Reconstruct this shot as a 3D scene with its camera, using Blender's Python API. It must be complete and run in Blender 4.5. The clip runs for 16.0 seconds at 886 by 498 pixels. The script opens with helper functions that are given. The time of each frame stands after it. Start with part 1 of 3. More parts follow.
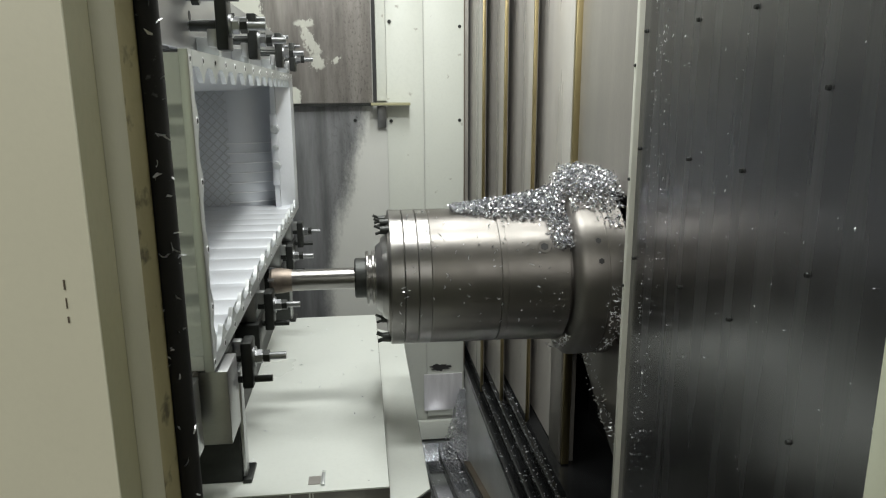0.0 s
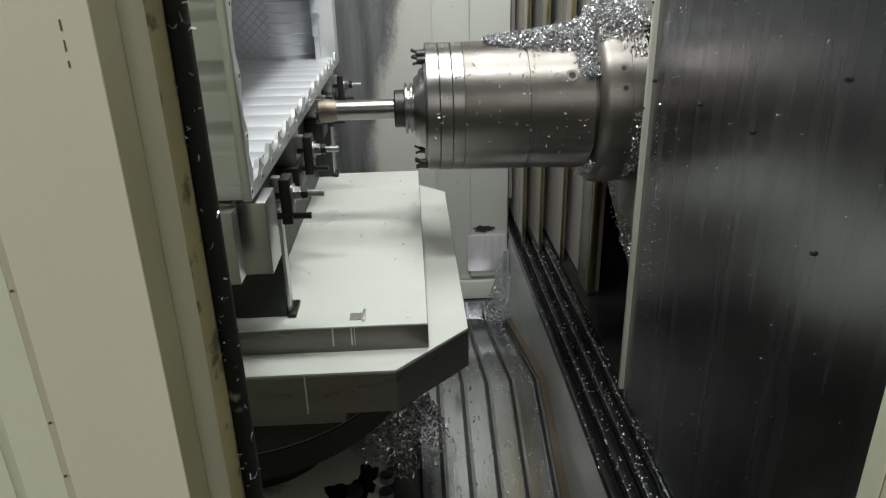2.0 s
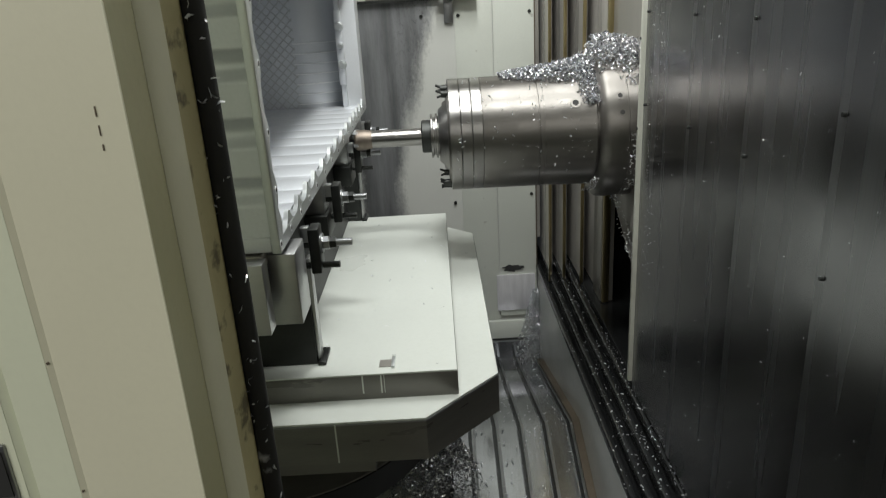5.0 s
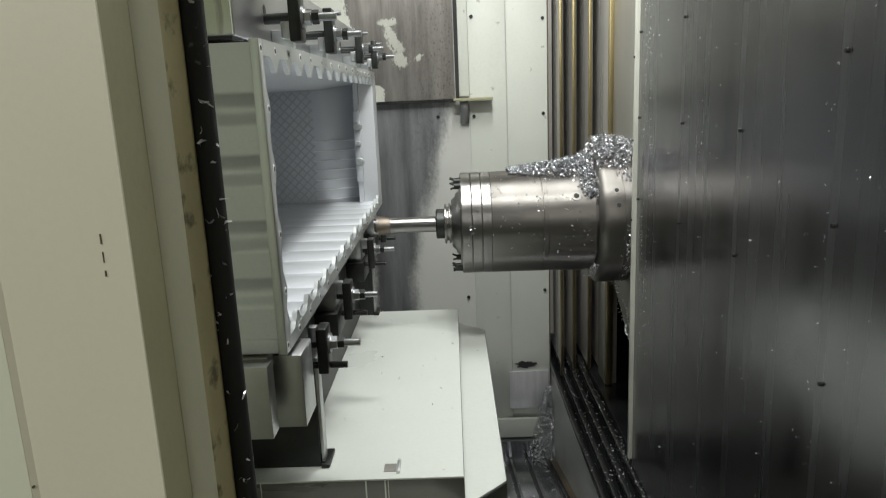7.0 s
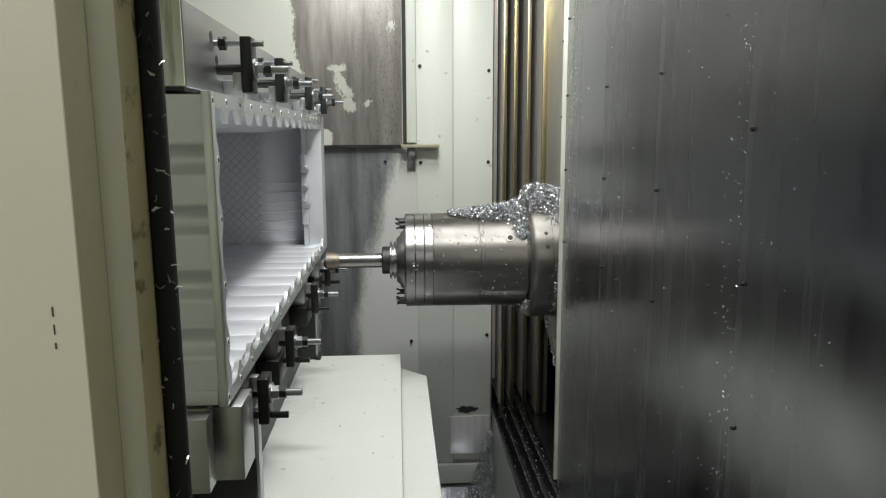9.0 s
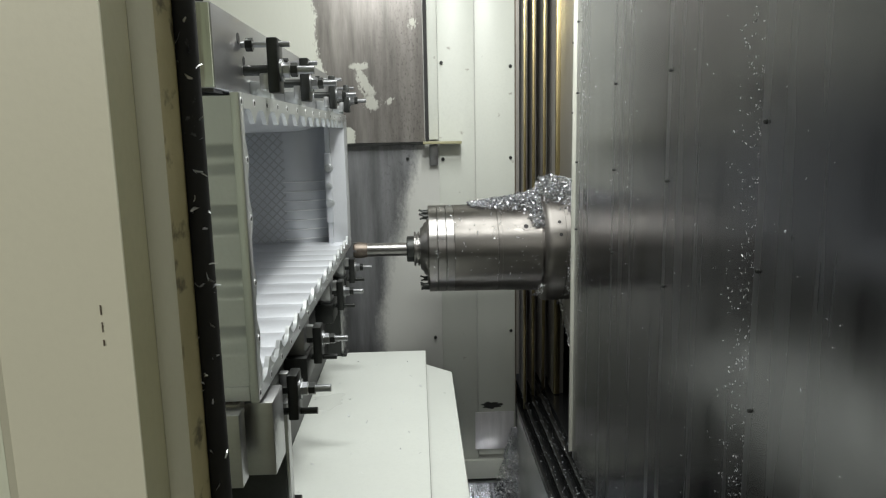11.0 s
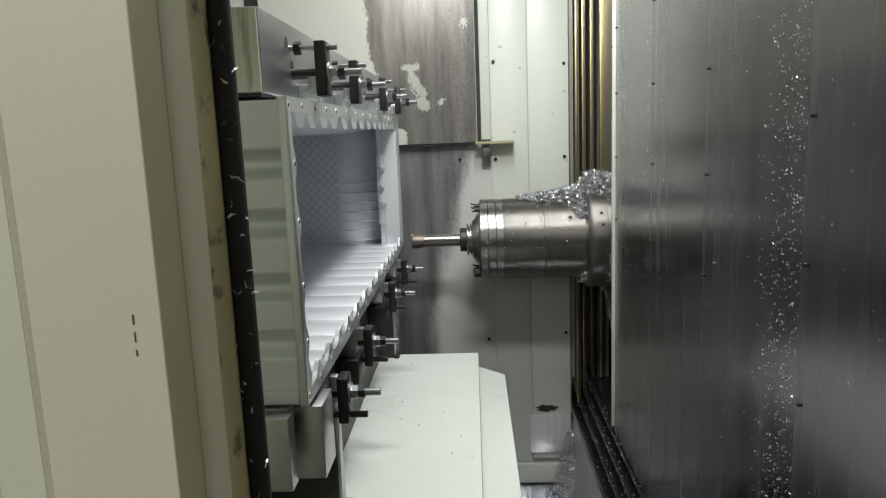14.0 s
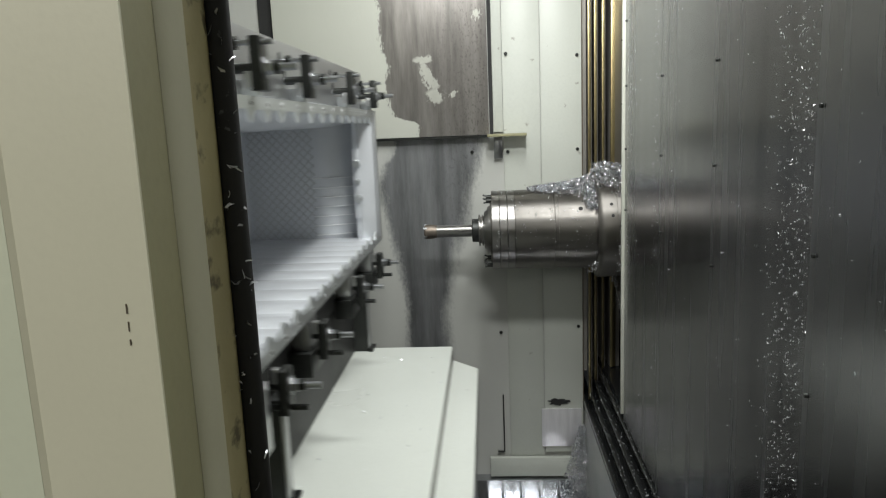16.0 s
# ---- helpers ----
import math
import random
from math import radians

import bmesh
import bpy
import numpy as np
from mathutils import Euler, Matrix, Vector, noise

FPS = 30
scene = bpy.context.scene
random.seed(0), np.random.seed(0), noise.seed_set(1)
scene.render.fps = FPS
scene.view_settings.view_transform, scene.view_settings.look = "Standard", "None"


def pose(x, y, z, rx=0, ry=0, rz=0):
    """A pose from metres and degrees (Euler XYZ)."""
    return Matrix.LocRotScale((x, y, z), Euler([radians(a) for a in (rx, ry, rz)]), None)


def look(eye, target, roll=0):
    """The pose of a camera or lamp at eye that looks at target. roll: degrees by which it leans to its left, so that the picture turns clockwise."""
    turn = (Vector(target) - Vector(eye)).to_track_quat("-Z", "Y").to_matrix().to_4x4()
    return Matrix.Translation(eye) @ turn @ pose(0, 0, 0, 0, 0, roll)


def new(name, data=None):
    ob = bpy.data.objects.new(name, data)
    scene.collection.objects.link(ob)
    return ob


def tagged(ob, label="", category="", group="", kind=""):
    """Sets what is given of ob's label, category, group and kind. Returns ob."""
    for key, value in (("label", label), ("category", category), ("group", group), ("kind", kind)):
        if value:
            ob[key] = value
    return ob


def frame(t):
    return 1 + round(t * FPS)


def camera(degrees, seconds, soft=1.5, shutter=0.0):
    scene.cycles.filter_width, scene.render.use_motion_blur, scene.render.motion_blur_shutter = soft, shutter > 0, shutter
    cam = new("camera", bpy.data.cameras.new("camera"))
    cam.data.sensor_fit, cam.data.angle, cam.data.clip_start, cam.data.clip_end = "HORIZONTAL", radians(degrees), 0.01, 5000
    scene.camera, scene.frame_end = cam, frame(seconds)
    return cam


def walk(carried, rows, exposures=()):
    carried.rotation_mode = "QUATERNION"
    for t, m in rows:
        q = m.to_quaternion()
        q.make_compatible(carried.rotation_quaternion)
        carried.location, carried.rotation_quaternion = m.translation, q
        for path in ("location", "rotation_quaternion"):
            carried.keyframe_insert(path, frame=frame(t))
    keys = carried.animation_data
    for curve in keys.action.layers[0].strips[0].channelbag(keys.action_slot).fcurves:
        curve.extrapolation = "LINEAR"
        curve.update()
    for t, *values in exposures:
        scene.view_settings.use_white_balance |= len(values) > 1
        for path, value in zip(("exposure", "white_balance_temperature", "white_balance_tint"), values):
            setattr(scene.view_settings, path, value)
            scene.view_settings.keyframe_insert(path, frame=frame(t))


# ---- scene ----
cam = camera(65.0, 16.0, soft=1.15, shutter=0.5)
PATH = [
    (0, (0.28, 0.075, 1.633), (0.508, 2.012, 1.189), -0.3),
    (0.5, (0.277, 0.078, 1.632), (0.479, 2.014, 1.174), -0.6),
    (1, (0.284, 0.076, 1.615), (0.447, 1.997, 1.083), 0.4),
    (1.5, (0.289, 0.077, 1.581), (0.402, 1.95, 0.887), -1.3),
    (2, (0.296, 0.072, 1.572), (0.373, 1.913, 0.794), -1.3),
    (2.5, (0.296, 0.068, 1.568), (0.349, 1.892, 0.752), -1.4),
    (3, (0.295, 0.072, 1.573), (0.323, 1.893, 0.747), -1.2),
    (5.5, (0.301, 0.076, 1.591), (0.297, 1.981, 0.982), -3.5),
    (6, (0.3, 0.081, 1.596), (0.305, 2.007, 1.057), -1.7),
    (6.5, (0.304, 0.078, 1.602), (0.29, 2.018, 1.12), -2.2),
    (7, (0.311, 0.08, 1.607), (0.274, 2.033, 1.175), -2.4),
    (7.5, (0.312, 0.083, 1.612), (0.266, 2.045, 1.23), -2.1),
    (8, (0.313, 0.085, 1.62), (0.322, 2.057, 1.283), -0.8),
    (8.5, (0.311, 0.072, 1.629), (0.44, 2.041, 1.303), -0.2),
    (11, (0.301, 0.062, 1.631), (0.368, 2.033, 1.295), -1.1),
    (11.5, (0.301, 0.069, 1.63), (0.321, 2.04, 1.292), -1.4),
    (12, (0.302, 0.07, 1.631), (0.296, 2.042, 1.298), -1.7),
    (12.5, (0.305, 0.073, 1.631), (0.28, 2.045, 1.3), -2.0),
    (13, (0.306, 0.076, 1.631), (0.263, 2.048, 1.304), -2.0),
    (13.5, (0.311, 0.079, 1.631), (0.244, 2.051, 1.303), -2.1),
    (14, (0.31, 0.08, 1.631), (0.218, 2.05, 1.3), -2.2),
    (14.5, (0.309, 0.084, 1.63), (0.195, 2.052, 1.297), -2.2),
    (15, (0.311, 0.085, 1.631), (0.193, 2.054, 1.298), -2.4),
    (15.5, (0.315, 0.084, 1.632), (0.192, 2.052, 1.297), -1.9),
    (16, (0.319, 0.085, 1.628), (0.185, 2.05, 1.28), -2.3),
]
walk(cam, [(t, look(eye, target, roll)) for t, eye, target, roll in PATH])

# ---------------- world and lamps ----------------
world = bpy.data.worlds.new("hall")
scene.world = world
world.use_nodes = True
world.node_tree.nodes["Background"].inputs[0].default_value = (0.75, 0.85, 1.0, 1)
world.node_tree.nodes["Background"].inputs[1].default_value = 0.02
scene.view_settings.exposure = 0.0


def area_lamp(name, eye, target, sx, sy, watts, colour):
    data = bpy.data.lights.new(name, "AREA")
    data.shape, data.size, data.size_y, data.energy, data.color = "RECTANGLE", sx, sy, watts, colour
    ob = new(name, data)
    ob.matrix_world = look(eye, target)
    return tagged(ob, "unseen white area lamp lighting the machine", "lamp")


area_lamp("work_fill_lamp", (0.43, 1.70, 2.56), (0.30, 1.70, 1.2), 0.60, 0.10, 13.5, (0.972, 0.99, 0.965))
# Second strip, an added unseen fill for the back wall and covers
area_lamp("work_fill_lamp", (0.34, 1.10, 2.52), (0.5, 2.3, 0.5), 0.5, 0.12, 13.5, (0.972, 0.99, 0.955))
# Unseen area lamp outside the machine, stands for the hall's light
area_lamp("hall_lamp", (-1.0, -1.9, 2.9), (0.2, 0.5, 1.2), 3.0, 1.6, 64, (1.0, 0.985, 0.925))


# ---------------- materials ----------------
def material(name, colour, rough=0.5, metal=0.0, vary=0.12, scale=6.0, fine=60.0, bump=0.05, stretch=(1, 1, 1),
             dirt=None, dirt_amount=0.0, dirt_scale=3.0, dirt_stretch=(1, 1, 1), rough_vary=0.15, anis=0.0):
    m = bpy.data.materials.new(name)
    m.use_nodes = True
    nt = m.node_tree
    n, l = nt.nodes, nt.links
    bsdf = n["Principled BSDF"]
    co = n.new("ShaderNodeTexCoord")
    mp = n.new("ShaderNodeMapping")
    mp.inputs["Scale"].default_value = stretch
    l.new(co.outputs["Object"], mp.inputs[0])

    def tex(size, detail, vec):
        t = n.new("ShaderNodeTexNoise")
        t.inputs["Scale"].default_value, t.inputs["Detail"].default_value = size, detail
        l.new(vec, t.inputs["Vector"])
        return t.outputs["Fac"]

    big, small = tex(scale, 4, mp.outputs[0]), tex(fine, 3, mp.outputs[0])

    def mix(a, b, fac):
        x = n.new("ShaderNodeMix")
        x.data_type = "RGBA"
        for sock, val in ((x.inputs[6], a), (x.inputs[7], b), (x.inputs[0], fac)):
            if hasattr(val, "links"):
                l.new(val, sock)
            else:
                sock.default_value = val
        return x.outputs[2]

    def ramp(val, a, b, lo=0.0, hi=1.0):
        r = n.new("ShaderNodeMapRange")
        l.new(val, r.inputs[0])
        for k, v in zip((1, 2, 3, 4), (a, b, lo, hi)):
            r.inputs[k].default_value = v
        return r.outputs[0]

    dark = (*[c * (1 - vary) for c in colour], 1)
    lite = (*[min(1, c * (1 + vary)) for c in colour], 1)
    tone = mix(dark, lite, ramp(big, 0.3, 0.7))
    tone = mix(tone, dark, ramp(small, 0.45, 0.8, 0, 0.5))
    rsock = ramp(big, 0.3, 0.7, max(0.03, rough * (1 - rough_vary)), min(1, rough * (1 + rough_vary)))
    if dirt:
        mp2 = n.new("ShaderNodeMapping")
        mp2.inputs["Scale"].default_value = dirt_stretch
        l.new(co.outputs["Object"], mp2.inputs[0])
        d = tex(dirt_scale, 8, mp2.outputs[0])
        tone = mix(tone, (*dirt, 1), ramp(d, 0.62 - dirt_amount, 0.70 - dirt_amount * 0.6, 0, 0.85))
    l.new(tone, bsdf.inputs["Base Color"])
    l.new(rsock, bsdf.inputs["Roughness"])
    bsdf.inputs["Metallic"].default_value = metal
    if anis:
        bsdf.inputs["Anisotropic"].default_value, bsdf.inputs["Anisotropic Rotation"].default_value = anis, 0.25
        tan = n.new("ShaderNodeTangent")
        tan.direction_type, tan.axis = "RADIAL", "X"
        l.new(tan.outputs[0], bsdf.inputs["Tangent"])
    if bump:
        b = n.new("ShaderNodeBump")
        b.inputs["Strength"].default_value, b.inputs["Distance"].default_value = bump, 0.004
        l.new(small, b.inputs["Height"])
        l.new(b.outputs[0], bsdf.inputs["Normal"])
    return m


CREAM = material("cream_paint", (0.665, 0.65, 0.505), 0.42, 0, 0.05, 2.5, 220, 0.03, dirt=(0.36, 0.33, 0.22), dirt_amount=-0.06, dirt_scale=9, dirt_stretch=(1, 1, 0.5))
CREAM_GREEN = material("greenish_cream_paint", (0.66, 0.69, 0.54), 0.42, 0, 0.05, 2.5, 220, 0.03)
# Olive-tinted cream, deepened in colour for the shade on the door bevel
CREAM_SHADE = material("olive_cream_with_shade", (0.33, 0.315, 0.19), 0.45, 0, 0.08, 3, 160, 0.03, dirt=(0.3, 0.28, 0.18), dirt_amount=-0.05, dirt_scale=30)
CREAM_WALL = material("machine_wall_paint", (0.58, 0.60, 0.55), 0.4, 0, 0.06, 2, 120, 0.03, dirt=(0.30, 0.29, 0.25), dirt_amount=-0.07, dirt_scale=30)
PALLET = material("pale_green_enamel", (0.60, 0.625, 0.585), 0.3, 0, 0.05, 3, 150, 0.02, dirt=(0.40, 0.41, 0.36), dirt_amount=-0.08, dirt_scale=16)
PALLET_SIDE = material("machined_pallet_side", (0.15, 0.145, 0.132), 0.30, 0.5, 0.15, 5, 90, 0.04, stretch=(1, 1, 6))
STEEL = material("brushed_steel", (0.46, 0.45, 0.43), 0.3, 1.0, 0.08, 4, 120, 0.02, stretch=(1, 1, 1))
SHEET = material("stainless_sheet", (0.235, 0.235, 0.243), 0.24, 1.0, 0.14, 2.6, 90, 0.03, stretch=(1, 3.5, 0.12), rough_vary=0.35)
SHEET_BACK = material("grey_cover_sheet", (0.52, 0.50, 0.465), 0.30, 0.15, 0.12, 2.5, 80, 0.03, stretch=(1, 5, 0.5))
GOLD = material("brass_wiper_strip", (0.42, 0.35, 0.19), 0.32, 1.0, 0.15, 8, 100, 0.03, stretch=(1, 1, 0.2))
SPINDLE = material("ground_spindle_steel", (0.25, 0.237, 0.222), 0.48, 1.0, 0.07, 3, 260, 0.02, stretch=(8, 1, 1), dirt=(0.30, 0.28, 0.255), dirt_amount=-0.02, dirt_scale=8, anis=0.75)
PLATE = material("bright_cover_plate", (0.80, 0.79, 0.82), 0.42, 0.6, 0.12, 9, 90, 0.04, stretch=(4, 1, 0.4))
RING = material("polished_spindle_ring", (0.33, 0.32, 0.31), 0.38, 1.0, 0.04, 4, 260, 0.02, stretch=(10, 1, 1), anis=0.8)
DARK = material("black_oxide_steel", (0.036, 0.038, 0.036), 0.4, 0.7, 0.2, 12, 120, 0.05)
# Black parts, and shade put in as black inside the cover opening
BLACK = material("black_paint_and_cavity_shade", (0.02, 0.02, 0.02), 0.5, 0.0, 0.2, 4, 60, 0.04)
RUBBER = material("black_rubber_seal", (0.008, 0.008, 0.008), 0.7, 0, 0.2, 20, 150, 0.06, dirt=(0.35, 0.35, 0.35), dirt_amount=-0.02, dirt_scale=40)
GUTTER = material("brown_stained_gutter", (0.13, 0.105, 0.078), 0.42, 0.4, 0.25, 6, 60, 0.05)
PLATE_GREY = material("grey_carrier_plate", (0.33, 0.315, 0.29), 0.36, 0.5, 0.14, 4, 90, 0.03, stretch=(1, 4, 0.6))
# Near-white colour holds the highlights on casting fins and bolt-hole rims
FIN = material("pale_highlight_metal", (0.86, 0.87, 0.88), 0.5, 0.1, 0.03, 5, 200, 0.02)
RUST = material("stained_seal_strip", (0.54, 0.485, 0.29), 0.6, 0, 0.12, 12, 90, 0.1, dirt=(0.12, 0.10, 0.07), dirt_amount=0.045, dirt_scale=60)
ALU = material("cast_aluminium", (0.67, 0.69, 0.72), 0.47, 0.5, 0.07, 5, 260, 0.03)
ALU_CUT = material("milled_aluminium", (0.60, 0.62, 0.62), 0.36, 0.85, 0.05, 5, 220, 0.03)
ALU_PLATE = material("sawn_aluminium_plate", (0.47, 0.475, 0.48), 0.36, 0.95, 0.1, 4, 140, 0.03, stretch=(1, 1, 7))
CHIP = material("aluminium_chips", (0.64, 0.65, 0.68), 0.24, 0.95, 0.1, 30, 90, 0.0)
# Same aluminium, made paler so scattered chips carry their glint in the colour
CHIP_GLINT = material("glinting_aluminium_chips", (0.76, 0.77, 0.80), 0.30, 0.65, 0.1, 30, 90, 0.0)
ZINC = material("zinc_plated_steel", (0.30, 0.305, 0.315), 0.35, 1.0, 0.12, 17, 160, 0.04)
FLOOR = material("oily_steel_chute", (0.40, 0.41, 0.43), 0.16, 0.95, 0.22, 3, 60, 0.05, stretch=(6, 1, 1), dirt=(0.16, 0.16, 0.165), dirt_amount=-0.03, dirt_scale=6, dirt_stretch=(2, 0.6, 1), rough_vary=0.4)
TRACK = material("oily_black_rail", (0.05, 0.052, 0.054), 0.2, 0.7, 0.25, 8, 90, 0.05)
# Casting metal made greyer, so the lattice's shade is in its colour
LINE = material("shadowed_mesh_metal", (0.57, 0.58, 0.59), 0.5, 0.6, 0.08, 8, 200, 0.05)
HOLE = material("dark_hole", (0.03, 0.03, 0.03), 0.7, 0.2, 0.1, 8, 80, 0.0)


def worn(name, paint, bare, left, right, remains, soft, streak=0.4):
    """Paint worn off to bare metal between two ragged edges, each given as rows of (height, x) from low to high.
    remains: (x, z, half width, half height, lean) of paint that is left on the metal."""
    m = bpy.data.materials.new(name)
    m.use_nodes = True
    n, l = m.node_tree.nodes, m.node_tree.links
    bsdf = n["Principled BSDF"]
    co, sep = n.new("ShaderNodeTexCoord"), n.new("ShaderNodeSeparateXYZ")
    l.new(co.outputs["Object"], sep.inputs[0])

    def noise_of(size, stretch, detail=8):
        mp, t = n.new("ShaderNodeMapping"), n.new("ShaderNodeTexNoise")
        mp.inputs["Scale"].default_value = stretch
        t.inputs["Scale"].default_value, t.inputs["Detail"].default_value, t.inputs["Roughness"].default_value = size, detail, 0.65
        l.new(co.outputs["Object"], mp.inputs[0])
        l.new(mp.outputs[0], t.inputs["Vector"])
        return t.outputs["Fac"]

    def op(kind, a, b):
        x = n.new("ShaderNodeMath")
        x.operation = kind
        for k, v in enumerate((a, b)):
            if hasattr(v, "links"):
                l.new(v, x.inputs[k])
            else:
                x.inputs[k].default_value = v
        return x.outputs[0]

    def step(val, a, b):
        r = n.new("ShaderNodeMapRange")
        l.new(val, r.inputs[0])
        r.inputs[1].default_value, r.inputs[2].default_value = a, b
        return r.outputs[0]

    def follow(rows):
        total = rows[0][1]
        for (za, xa), (zb, xb) in zip(rows, rows[1:]):
            total = op("ADD", total, op("MULTIPLY", step(sep.outputs[2], za, zb), xb - xa))
        return total

    wob = op("MULTIPLY", op("SUBTRACT", noise_of(14, (1, 1, streak)), 0.5), 0.07)
    fine = op("MULTIPLY", op("SUBTRACT", noise_of(95, (1, 1, 0.6)), 0.5), 0.06)
    x = op("ADD", op("ADD", sep.outputs[0], wob), fine)
    mask = op("MULTIPLY", step(op("SUBTRACT", x, follow(left)), -soft[0], soft[0]), step(op("SUBTRACT", follow(right), x), -soft[1], soft[1]))
    for px, pz, rx, rz, lean in remains:
        dz = op("SUBTRACT", op("ADD", sep.outputs[2], op("MULTIPLY", fine, 0.8)), pz)
        dx = op("SUBTRACT", op("SUBTRACT", x, px), op("MULTIPLY", dz, lean))
        far = op("ADD", op("POWER", op("DIVIDE", op("ABSOLUTE", dx, 0), rx), 2.0), op("POWER", op("DIVIDE", op("ABSOLUTE", dz, 0), rz), 2.0))
        mask = op("MULTIPLY", mask, op("ADD", op("MULTIPLY", step(far, 0.6, 1.3), 0.7), 0.3))

    def mix(a, b, fac):
        k = n.new("ShaderNodeMix")
        k.data_type = "RGBA"
        for sock, val in ((k.inputs[6], a), (k.inputs[7], b), (k.inputs[0], fac)):
            if hasattr(val, "links"):
                l.new(val, sock)
            else:
                sock.default_value = val
        return k.outputs[2]

    paint_tone = mix((*paint, 1), (*[c * 0.9 for c in paint], 1), noise_of(2.5, (1, 1, 1)))
    metal_tone = mix((*[c * 0.62 for c in bare], 1), (*[min(1, c * 1.35) for c in bare], 1), step(noise_of(16, (1, 1, 0.12)), 0.35, 0.68))
    metal_tone = mix(metal_tone, (*[c * 0.4 for c in bare], 1), op("MULTIPLY", step(noise_of(150, (1, 1, 0.6)), 0.53, 0.66), op("MULTIPLY", step(sep.outputs[0], 0.1, 0.3), 0.75)))
    l.new(mix(paint_tone, metal_tone, mask), bsdf.inputs["Base Color"])
    l.new(op("MULTIPLY", mask, 0.55), bsdf.inputs["Metallic"])
    l.new(op("SUBTRACT", 0.48, op("MULTIPLY", mask, 0.1)), bsdf.inputs["Roughness"])
    bp = n.new("ShaderNodeBump")
    bp.inputs["Strength"].default_value, bp.inputs["Distance"].default_value = 0.2, 0.002
    l.new(op("SUBTRACT", noise_of(90, (1, 1, 0.3)), mask), bp.inputs["Height"])
    l.new(bp.outputs[0], bsdf.inputs["Normal"])
    return m


WORN_PANEL = worn("worn_painted_panel", (0.66, 0.67, 0.60), (0.29, 0.272, 0.255), [(1.60, 0.085), (1.635, 0.085), (1.668, 0.0), (1.70, -0.019), (1.78, -0.031), (1.835, -0.018), (1.89, -0.04), (2.05, -0.039)],
                  [(1.6, 2.0), (2.5, 2.0)], [(0.105, 1.855, 0.034, 0.012, 0.0), (0.122, 1.80, 0.018, 0.05, -0.35), (0.142, 1.73, 0.024, 0.026, -0.3), (0.30, 1.995, 0.008, 0.018, 0.0), (0.20, 1.735, 0.012, 0.009, 0.0)], (0.004, 0.004))
WORN_WALL = worn("worn_painted_wall", (0.57, 0.575, 0.545), (0.25, 0.255, 0.265), [(0.6, 0.02), (0.85, 0.011), (0.96, 0.01), (1.067, 0.001), (1.174, -0.015), (1.279, -0.04), (1.424, -0.07), (1.57, -0.025)],
                 [(0.6, 0.16), (0.85, 0.159), (0.957, 0.153), (1.063, 0.174), (1.168, 0.192), (1.29, 0.237), (1.372, 0.25), (1.472, 0.278), (1.56, 0.306)], [(-0.05, 1.55, 0.035, 0.05, 0.3)], (0.016, 0.026), 0.25)
SADDLE = material("oily_cream_saddle", (0.66, 0.67, 0.60), 0.35, 0, 0.08, 3, 60, 0.03, dirt=(0.02, 0.02, 0.02), dirt_amount=0.05, dirt_scale=7)
RAIL_WEB = material("grey_painted_web", (0.60, 0.61, 0.60), 0.24, 0.3, 0.1, 3, 60, 0.03)
BEAM_END = material("streaked_green_paint", (0.60, 0.63, 0.53), 0.4, 0.1, 0.08, 4, 120, 0.03, dirt=(0.33, 0.31, 0.26), dirt_amount=0.04, dirt_scale=24, dirt_stretch=(3.0, 1, 0.25))
EDGE = material("pale_edge_strip", (0.62, 0.63, 0.56), 0.4, 0.1, 0.15, 12, 80, 0.05, stretch=(1, 1, 0.4))
CARBIDE = material("carbide_cutter_body", (0.22, 0.185, 0.155), 0.5, 0.9, 0.2, 60, 200, 0.05)


# ---------------- mesh helpers ----------------
def box(bm, x0, x1, y0, y1, z0, z1, bevel=0.0):
    g = bmesh.ops.create_cube(bm, size=1, matrix=Matrix.Translation(((x0 + x1) / 2, (y0 + y1) / 2, (z0 + z1) / 2)) @ Matrix.Diagonal((x1 - x0, y1 - y0, z1 - z0, 1)))
    if bevel:
        es = {e for v in g["verts"] for e in v.link_edges}
        bmesh.ops.bevel(bm, geom=list(es), offset=bevel, segments=2, affect="EDGES", profile=0.5)
    return bm


def rod(bm, a, b, r0, r1=None, n=20, caps=True):
    a, b = Vector(a), Vector(b)
    d = b - a
    m = Matrix.Translation((a + b) / 2) @ d.to_track_quat("Z", "Y").to_matrix().to_4x4()
    bmesh.ops.create_cone(bm, cap_ends=caps, segments=n, radius1=r0, radius2=r0 if r1 is None else r1, depth=d.length, matrix=m)
    return bm


def lathe(bm, profile, n=64):
    """Turns rows of (x, radius) about the x axis."""
    rings = []
    for x, r in profile:
        rings.append([bm.verts.new((x, r * math.cos(2 * math.pi * k / n), r * math.sin(2 * math.pi * k / n))) for k in range(n)])
    for a, b in zip(rings, rings[1:]):
        for k in range(n):
            bm.faces.new((a[k], a[(k + 1) % n], b[(k + 1) % n], b[k]))
    for r in (rings[0], rings[-1]):
        bm.faces.new(r)
    bmesh.ops.recalc_face_normals(bm, faces=bm.faces)
    return bm


